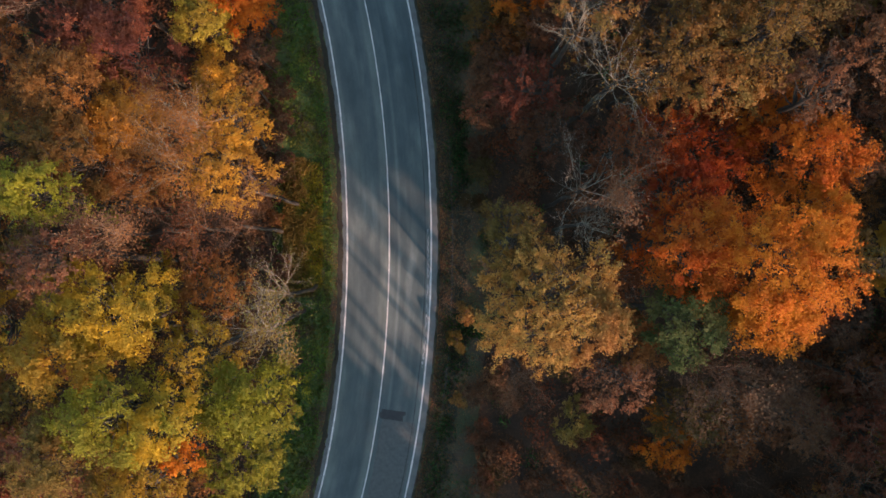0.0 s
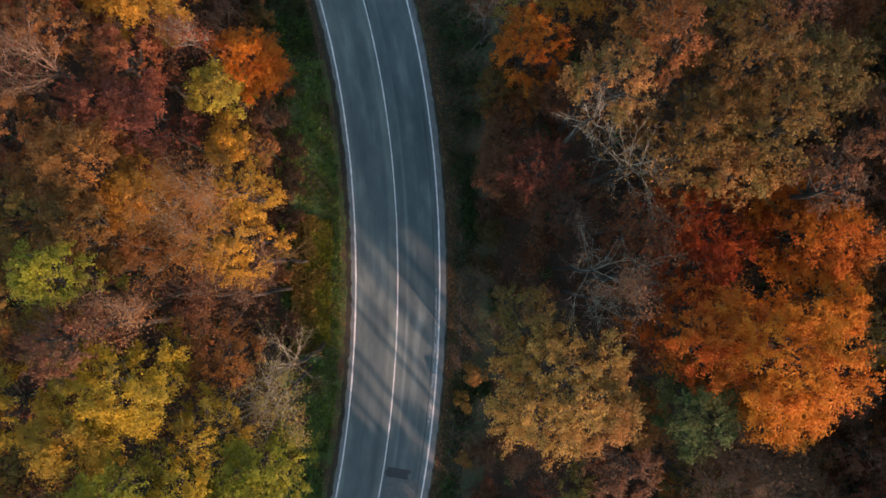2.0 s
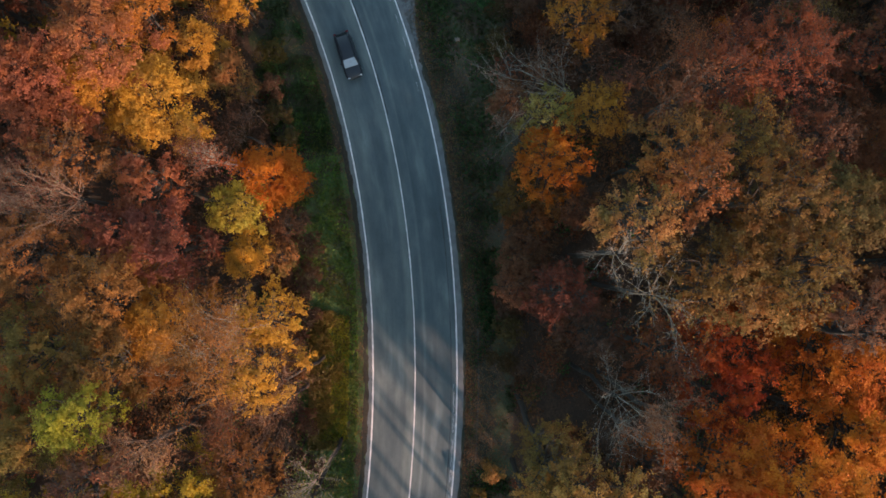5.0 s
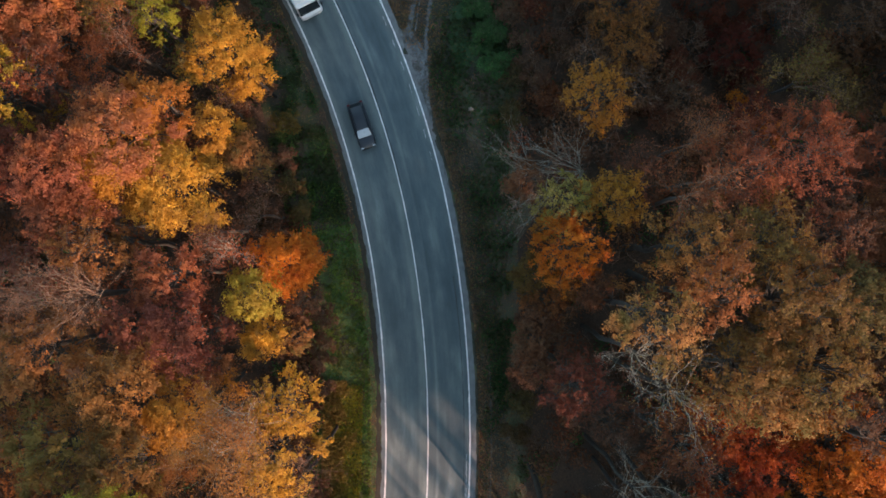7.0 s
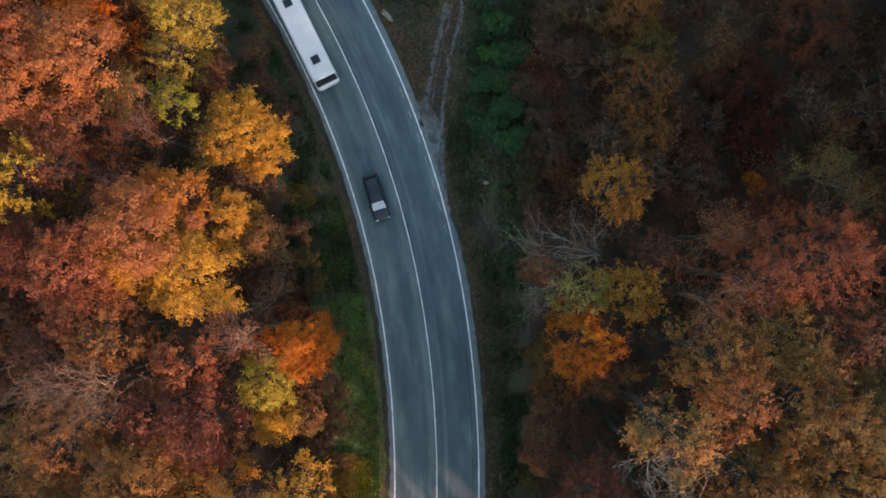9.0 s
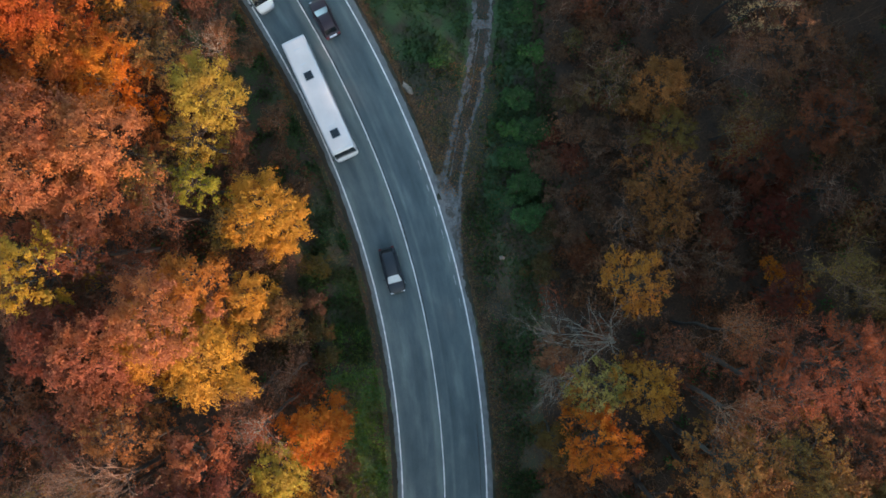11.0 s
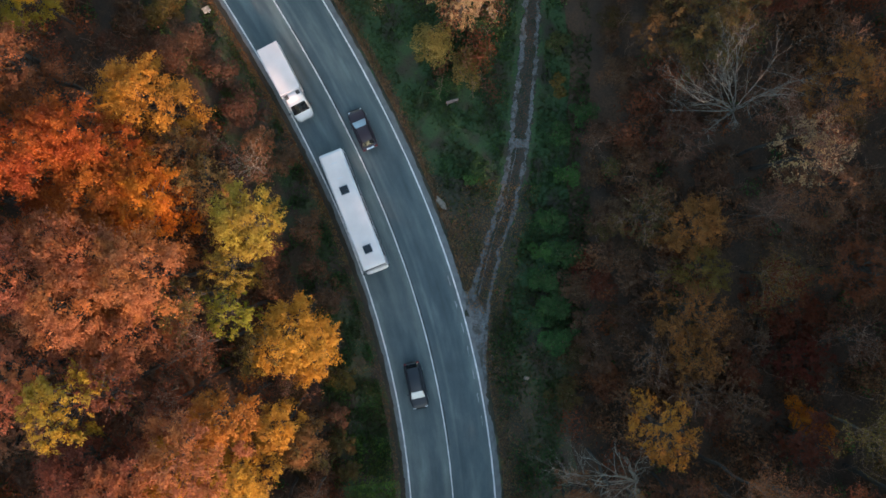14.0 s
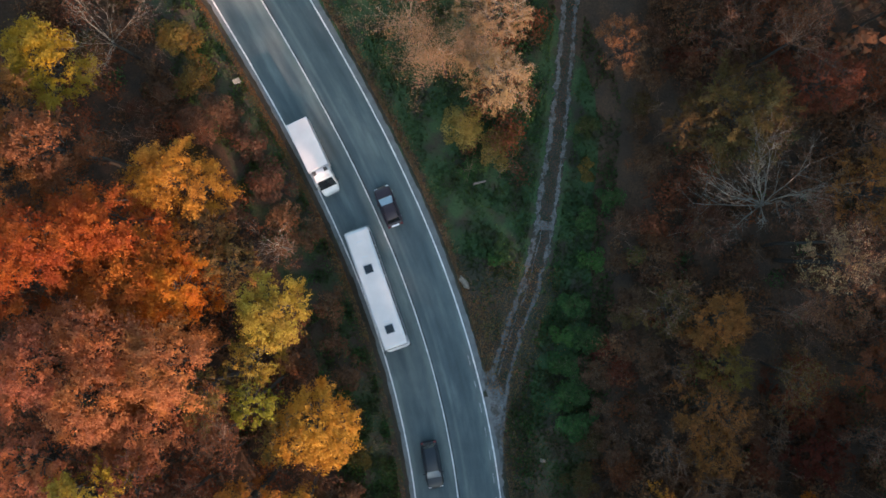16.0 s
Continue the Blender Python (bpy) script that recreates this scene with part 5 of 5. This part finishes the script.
marker_sign(-39.2, 71.7, 35)


def boulder(x, y, a, b, h, turn, label):
    rng = np.random.default_rng(int(abs(x * 10)))
    bm = bmesh.new()
    bmesh.ops.create_icosphere(bm, subdivisions=3, radius=1.0)
    for v in bm.verts:
        k = 1 + 0.40 * noise.noise(v.co * 1.6 + Vector((x, y, 0))) + 0.18 * noise.noise(v.co * 3.5)
        v.co = Vector((v.co.x * a * k, v.co.y * b * k, v.co.z * h * k + h * 0.3))
    me = bpy.data.meshes.new("boulder")
    bm.to_mesh(me)
    bm.free()
    me.materials.append(STONE)
    ob = new("boulder", me)
    ob.matrix_basis = pose(x, y, 0, 0, 0, turn)
    tagged(ob, label, "stone")


boulder(-12.85, 54.95, 0.30, 0.78, 0.24, 44, "pale flat stone at the road's edge")
boulder(-1.9, 38.0, 0.3, 0.22, 0.2, 10, "small pale stone in the fallen leaves")

# old worn dashes, the tar seam and the patched piece of the right-hand lane
for k in range(7):
    y0 = 31.5 + 2.25 * k
    strip("worn_dash", y0, y0 + 0.9, 0.3, ((3.88, 0.036), (3.94, 0.036)), OLD_PAINT, "worn remains of an old white dash", "road marking", ragged=0.02, seed=50 + k)
strip("old_edge_line", -12.0, 2.0, 0.25, ((3.98, 0.036), (4.08, 0.036)), OLD_PAINT, "flaking remains of an old white line", "road marking", ragged=0.05, seed=61)
strip("old_edge_line", -10.5, -1.0, 0.25, ((4.14, 0.033), (4.20, 0.033)), OLD_PAINT, "flaking remains of an old white line", "road marking", ragged=0.04, seed=62)
strip("tar_seam", 30, 120, 0.8, ((0.14, 0.058), (0.21, 0.058)), SEAM, "dark tar seam beside the middle line", "road seam", ragged=0.02, seed=63)
strip("tar_seam", -30, 20, 0.8, ((3.72, 0.034), (3.79, 0.034)), SEAM, "dark tar seam along the lane", "road seam", ragged=0.015, seed=64)
strip("road_patch", -40, -17.6, 0.8, ((0.5, 0.0555), (2.2, 0.0425), (4.0, 0.0275)), PATCH, "smooth newer asphalt patch in one lane", "road patch", ragged=0.02, seed=65)
strip("road_patch", -17.6, -16.6, 0.25, ((0.3, 0.057), (1.8, 0.047), (2.8, 0.038)), SEAM, "dark tar stain across the lane", "road patch", ragged=0.12, seed=66)
strip("drain_edge", -20, 12, 0.8, ((6.56, 0.02), (6.61, 0.04), (6.66, 0.02)), EDGING, "thin half-buried stone edging in the verge", "edging", ragged=0.02, seed=67)

# ---- undergrowth, grass and fallen leaves ----
def in_wood(x, y):
    o = offset_of(x, y)
    if o < -11.2:
        return True
    if o > 0 and x > (5.5 if y < 34 else 3.0) + 2.6 * noise.noise((0.0, y * 0.17, 2.0)) + 1.4 * noise.noise((x * 0.5, y * 0.5, 6.0)):
        return True
    return 6 < o and y > 66 and -16 < x < track_x(y) - 3.0 and o > 9.5


def undergrowth(name, seed, count, palette, label, spread, high):
    rng = np.random.default_rng(seed)
    pos, nor, siz = [], [], []
    made = 0
    while made < count:
        x, y = rng.uniform(-62, 48), rng.uniform(-36, 98)
        if not in_wood(x, y) or noise.noise((x * 0.11, y * 0.11, seed)) < -0.12:
            continue
        made += 1
        r, h = rng.uniform(0.6, 1.0) * spread, rng.uniform(0.5, 1.0) * high
        n = int(80 * r * r)
        d = rng.normal(0, 1, (n, 3))
        d[:, 2] = np.abs(d[:, 2])
        d /= np.linalg.norm(d, axis=1)[:, None]
        pos.append(np.array((x, y, 0.0)) + d * rng.uniform(0.45, 1.1, (n, 1)) * np.array((r, r, h)))
        nor.append(d)
        siz.append(0.125 * rng.uniform(0.5, 1.5, n))
    v, f = leaves(rng, np.concatenate(pos), np.concatenate(nor), np.concatenate(siz))
    tagged(new(name, mesh_np(name, v, f, LEAF[palette])), label, "undergrowth", kind="stuff")


undergrowth("undergrowth", 21, 700, "umber", "dark brown withered undergrowth on the woodland floor", 1.5, 2.2)
undergrowth("undergrowth", 22, 420, "brown", "brown bramble undergrowth between the trees", 1.4, 2.8)
undergrowth("undergrowth", 23, 300, "deepgreen", "dark green bramble undergrowth between the trees", 1.3, 1.5)
undergrowth("undergrowth", 24, 150, "redbrown", "red-brown withered undergrowth between the trees", 1.6, 3.4)
undergrowth("thicket", 25, 330, "brown", "tall brown thicket of saplings between the trees", 2.2, 9.0)
undergrowth("thicket", 26, 200, "redbrown", "tall red-brown thicket of saplings between the trees", 2.2, 8.0)


def brushwood(seed, count):
    """Thin saplings and dead twigs on the woodland floor."""
    rng = np.random.default_rng(seed)
    rows, made = [], 0
    while made < count:
        x, y = rng.uniform(-60, 46), rng.uniform(-34, 96)
        if not in_wood(x, y):
            continue
        made += 1
        base, h = np.array((x, y, -0.1)), rng.uniform(2.0, 7.0)
        stem = bent(rng, base, base + np.array((rng.normal(0, 0.5), rng.normal(0, 0.5), h)), 0.035, 0.012, 0.03, 3)
        rows += stem + side_shoots(rng, stem, 4, 0.33 * h, 0.015, 0.4, 1)
    tagged(new("brushwood", mesh_np("brushwood", *tubes(rows, 3), BROWN_TWIG)), "thin bare brown saplings and brushwood under the trees", "brushwood", kind="stuff")


brushwood(31, 900)


def scatter(name, seed, count, place, size, palette, label, category, lift=0.02, upright=False):
    rng = np.random.default_rng(seed)
    pts = []
    while len(pts) < count:
        p = place(rng)
        if p is not None:
            pts.append(p)
    pos = np.array(pts, float)
    pos[:, 2] += lift + rng.uniform(0, 0.05, count)
    if upright:
        nor = rng.normal(0, 1, (count, 3)) * np.array((1, 1, 0.25))
        nor[:, 2] += 0.35
    else:
        nor = rng.normal(0, 0.3, (count, 3)) + np.array((0, 0, 1.0))
    v, f = leaves(rng, pos, nor, size * rng.uniform(0.5, 1.5, count))
    tagged(new(name, mesh_np(name, v, f, LEAF[palette] if isinstance(palette, str) else palette)), label, category, kind="stuff")


# blade colour raised to carry part of the near verge's sunlight
GRASS_BLADE = leaf_material("grass_blade", (0.044, 0.086, 0.015), (0.112, 0.190, 0.032), (0.22, 0.29, 0.05), (0.16, 0.14, 0.035), 0.3)


def left_grass(rng):
    y = rng.uniform(-34, 96)
    o = -rng.uniform(5.9, 12.2)
    x, yy, _ = beside(y, o)
    if noise.noise((x * 0.45, yy * 0.45, 4.0)) + rng.normal(0, 0.25) < -0.30 + 0.08 * (-o - 8) + 0.028 * min(18.0, max(0.0, yy - 24)):
        return None
    return (x, yy, 0.03)


def right_grass(rng):
    y = rng.uniform(-34, 96)
    o = rng.uniform(5.6, right_limit(y) + 2.5)
    if rng.random() > (o - 5.3) / 2.2:
        return None
    x, yy, _ = beside(y, o)
    if abs(x - track_x(yy)) < 1.5 and yy > 38:
        return None
    if 44 < yy < 56 and x < track_x(yy) + 2.4 and rng.random() < 0.8:
        return None
    if noise.noise((x * 0.3, yy * 0.3, 9.0)) + 0.4 + rng.normal(0, 0.1) < 0.35 * max(0.0, x - 1.5) or noise.noise((x * 0.3, yy * 0.3, 9.0)) + rng.normal(0, 0.3) < (0.05 if yy < 40 else -0.2):
        return None
    return (x, yy, 0.03)


WEED_BLADE = leaf_material("weed_blade", (0.019, 0.041, 0.013), (0.046, 0.094, 0.026), (0.095, 0.16, 0.042), (0.06, 0.066, 0.024), 0.4)


def within(p, y0, y1):
    return p if p is not None and y0 < p[1] < y1 else None


def near_edge(side, reach):
    def place(rng):
        y = rng.uniform(-34, 96)
        o = side * (5.35 + abs(rng.normal(0, reach if y < 50 else min(reach, 0.5))))
        x, yy, _ = beside(y, o)
        if side > 0 and yy > 36 and abs(x - track_x(yy)) < 1.1:
            return None
        return (x, yy, 0.0)
    return place


scatter("grass", 41, 22000, lambda g: within(left_grass(g), -40, 30), 0.12, GRASS_BLADE, "short green grass of the roadside verge", "grass", 0.04, True)
scatter("grass", 53, 20000, lambda g: within(left_grass(g), 26, 100), 0.12, WEED_BLADE, "dull dark green grass of the roadside verge", "grass", 0.04, True)
scatter("grass", 42, 16000, lambda g: within(right_grass(g), -40, 38), 0.12, WEED_BLADE, "sparse dark olive grass and weeds beside the road", "grass", 0.04, True)
scatter("grass", 49, 40000, lambda g: within(right_grass(g), 36, 100), 0.13, WEED_BLADE, "dark green grass and weeds beside the dirt track", "grass", 0.04, True)
scatter("fallen_leaves", 43, 9000, near_edge(-1, 0.6), 0.052, "umber", "brown fallen leaves along the road's edge", "fallen leaves")


def right_floor(rng):
    y = rng.uniform(-34, 96)
    o = 5.3 + (right_limit(y) - 3.0) * rng.random() ** 1.7
    x, yy, _ = beside(y, o)
    if yy > 38 and abs(x - track_x(yy)) < 1.2 and rng.random() < 0.85:
        return None
    return (x, yy, 0.0)


scatter("fallen_leaves", 57, 2500, lambda g: within(near_edge(-1, 0.7)(g), 52, 100), 0.055, "rust", "rusty fallen leaves along the road's edge", "fallen leaves")
scatter("fallen_leaves", 47, 18000, lambda g: within(right_floor(g), -40, 56), 0.054, "umber", "dark brown fallen leaves strewn over the verge", "fallen leaves")
scatter("fallen_leaves", 48, 7000, lambda g: within(right_floor(g), -40, 56), 0.054, "tan", "pale brown fallen leaves strewn over the verge", "fallen leaves")
scatter("fallen_leaves", 44, 15000, near_edge(1, 1.8), 0.056, "brown", "brown fallen leaves along the road's edge", "fallen leaves")
scatter("fallen_leaves", 45, 9000, near_edge(1, 2.5), 0.052, "tan", "tan fallen leaves on the verge", "fallen leaves")
scatter("fallen_leaves", 46, 6000, near_edge(-1, 3.0), 0.052, "tan", "tan fallen leaves on the verge", "fallen leaves")

scatter("fallen_leaves", 50, 16000, near_edge(1, 1.9), 0.048, "blush", "pale dry leaves scattered over the verge", "fallen leaves")
scatter("fallen_leaves", 58, 5000, lambda g: (lambda y, o: (track_x(y) + o, y, 0.03) if track_x(y) + o > road_edge_x(y) + 0.1 else None)(g.uniform(44, 58), g.uniform(-5.0, 3.0)), 0.05, "tan", "tan fallen leaves round the mouth of the dirt track", "fallen leaves")
scatter("fallen_leaves", 52, 2500, lambda g: (lambda y: (track_x(y) + g.normal(0, 0.5), y, 0.05))(g.uniform(45, 96)), 0.05, "brown", "brown leaves blown over the dirt track", "fallen leaves")


def shrubby_verge(rng):
    x, y = rng.uniform(-16.6, -13.0), rng.uniform(-5.0, 9.5)
    return (x, y, rng.uniform(0, 0.5)) if noise.noise((x * 0.5, y * 0.5, 12.0)) + 0.45 * (-14.4 - x) + rng.normal(0, 0.2) > 0 else None


scatter("dry_weeds", 55, 15000, shrubby_verge, 0.085, "straw", "dry straw-coloured weeds of the open verge", "weeds", 0.04, True)
# yellow-green leaves added over the sun patch; their colour stands in for sunlight
scatter("dry_weeds", 56, 9000, lambda g: (g.uniform(-15.4, -12.5), g.uniform(-4.0, 9.0), g.uniform(0, 0.3)), 0.07, "lime", "weeds of the open verge, yellow-green to stand in for sunlight", "weeds", 0.04, True)
scatter("fallen_leaves", 51, 5000, near_edge(-1, 2.6), 0.048, "blush", "pale dry leaves scattered in the grass", "fallen leaves")

# ---- lesser trees that close the gaps under the tall ones ----
rng = np.random.default_rng(90)
tries = added = 0
while tries < 9000 and added < 118:
    tries += 1
    x, y = rng.uniform(-60, 40), rng.uniform(-30, 92)
    o = offset_of(x, y)
    low = x > 2.5 and y > 33
    if (o > (-13.5 if y < 42 else -20) and x < 6.5) or (x > 30 and y > 60) or any((x - a) ** 2 + (y - b) ** 2 < (0.62 * r + 1.5) ** 2 for a, b, r in standing):
        continue
    if o > 0 and x < 6.5 or in_clearing(x, y):
        continue
    added += 1
    pick = rng.random()
    r = rng.uniform(2.3, 3.4)
    if low:
        pal = ("umber", "umber", "redbrown", "moss", "umber")[int(pick * 5)]
        tree(x, y, rng.uniform(5.0, 9.5), r, pal, rng.uniform(0.2, 0.45), 1, BROWN_TWIG, leaf=0.1, group="lesser trees")
    elif x > 0:
        pal = ("tan", "brown", "redbrown", "olive", "rust")[int(pick * 5)]
        tree(x, y, rng.uniform(13.0, 20.0), r, pal, rng.uniform(0.45, 0.75), 1, BROWN_TWIG, leaf=0.1, group="lesser trees")
    else:
        far = y > 57
        pal = (("umber", "brown", "umber", "olive", "redbrown", "umber") if far else ("umber", "brown", "redbrown", "umber", "maroon", "brown") if y > 16 else ("brown", "rust", "redbrown", "olive", "tan", "rust"))[int(pick * 6)]
        tree(x, y, rng.uniform(8.0, 13.0) if far else rng.uniform(13.5, 20.0), r, pal, rng.uniform(0.5, 0.85), added % 2, BROWN_TWIG, leaf=0.1, group="lesser trees")

# unseen trees added at the foot of the clearing to keep the sun off the road further south
for d, s in ((43, -8.8), (41, -11.2)):
    tree(-5 + 0.65 * d + 0.76 * s, -2.5 - 0.76 * d + 0.65 * s, 0.384 * d + 5.0, 2.6, "rust", 0.9, leaf=0.14)

# ---- the wood around, beyond the open view: one joined mass ----
sorts = ["rust", "olive", "gold", "redbrown", "tan", "umber"]
protos = []
for i, pal in enumerate(sorts):
    tr, fi, le = tree_meshes(300 + i, 24.0, 4.4, pal, 0.95, 0, None, 0.60, 9.0, None, True)
    rows = []
    for me in (tr, le):
        co, fa = np.empty(len(me.vertices) * 3, np.float32), np.empty(len(me.loops), np.int32)
        me.vertices.foreach_get("co", co)
        me.loops.foreach_get("vertex_index", fa)
        fa = fa.reshape(-1, 4 if me is tr else 3)
        if me is tr:
            fa = np.concatenate((fa[:, :3], fa[:, (0, 2, 3)]))
        rows.append((co.reshape(-1, 3), fa))
        bpy.data.meshes.remove(me)
    protos.append(rows)
rng = np.random.default_rng(77)
spots, vs, fs, ms, base, tries = [], [], [], [], 0, 0
# a close row of tall trees, added out of view to the south-east, keeps the low sun off the ground under the wood
row = [(-5 + 0.65 * d + 0.76 * a, -2.5 - 0.76 * d + 0.65 * a) for d, a0 in ((70, 14), (75, 16.5)) for a in np.arange(a0, 82, 5.0)]
while len(spots) < 400 and tries < 30000:
    tries += 1
    tall = len(row) > 0
    x, y = row.pop() if tall else (rng.uniform(-95, 100), rng.uniform(-85, 130))
    o = offset_of(x, y)
    inside = -60 < x < 35.5 and -21 < y < (88 if x < 6 else 84)
    if not tall and (inside or abs(o) < 13 or in_clearing(x, y) or any((x - a) ** 2 + (y - b) ** 2 < (20 if x > 0 and y < 60 else 34) for a, b in spots) or any((x - a) ** 2 + (y - b) ** 2 < 16 for a, b, r in standing)):
        continue
    if y > 85 and abs(x - track_x(y)) < 5:
        continue
    spots.append((x, y))
    # the regional height factors make unseen trees block the sun or let it pass
    k, turn, sort = rng.uniform(0.75, 1.2) * (1.4 if x > 34 and 42 < y < 78 else 1.0) * (0.68 if 34 < x < 50 and -20 < y < 12 else 1.0) * (1.3 if (x > 44 or y < -28) and x > 20 and y < 25 else 1.0) if not tall else 1.42, rng.uniform(0, 6.3), int(rng.integers(len(sorts)))
    spin = np.array(((math.cos(turn), -math.sin(turn), 0), (math.sin(turn), math.cos(turn), 0), (0, 0, 1)))
    for which, (co, fa) in enumerate(protos[sort]):
        vs.append(co @ spin.T * k + np.array((x, y, 0)))
        fs.append(fa + base)
        ms.append(np.full(len(fa), 0 if which == 0 else sort + 1, np.int32))
        base += len(co)
me = mesh_np("surrounding_wood", np.concatenate(vs), np.concatenate(fs))
for m in [BARK] + [LEAF[p] for p in sorts]:
    me.materials.append(m)
me.polygons.foreach_set("material_index", np.concatenate(ms))
tagged(new("surrounding_wood", me), "mixed autumn woodland reaching away on all sides, with unseen trees added to cast shade", "woodland", kind="stuff")

# ---- brush under the wood around ----
rng = np.random.default_rng(88)
pos, nor = [], []
for x, y in spots:
    for _ in range(2):
        bx, by = x + rng.normal(0, 2.6), y + rng.normal(0, 2.6)
        if abs(offset_of(bx, by)) < 14 or in_clearing(bx, by):
            continue
        d = rng.normal(0, 1, (60, 3))
        d[:, 2] = np.abs(d[:, 2])
        d /= np.linalg.norm(d, axis=1)[:, None]
        pos.append(np.array((bx, by, 0.0)) + d * rng.uniform(0.5, 1.1, (60, 1)) * np.array((2.4, 2.4, rng.uniform(2.0, 6.0))))
        nor.append(d)
v, f = leaves(rng, np.concatenate(pos), np.concatenate(nor), 0.42 * rng.uniform(0.5, 1.4, 60 * len(pos)))
tagged(new("surrounding_brush", mesh_np("surrounding_brush", v, f, LEAF["brown"])), "brown brush under the woodland on all sides", "undergrowth", kind="stuff")
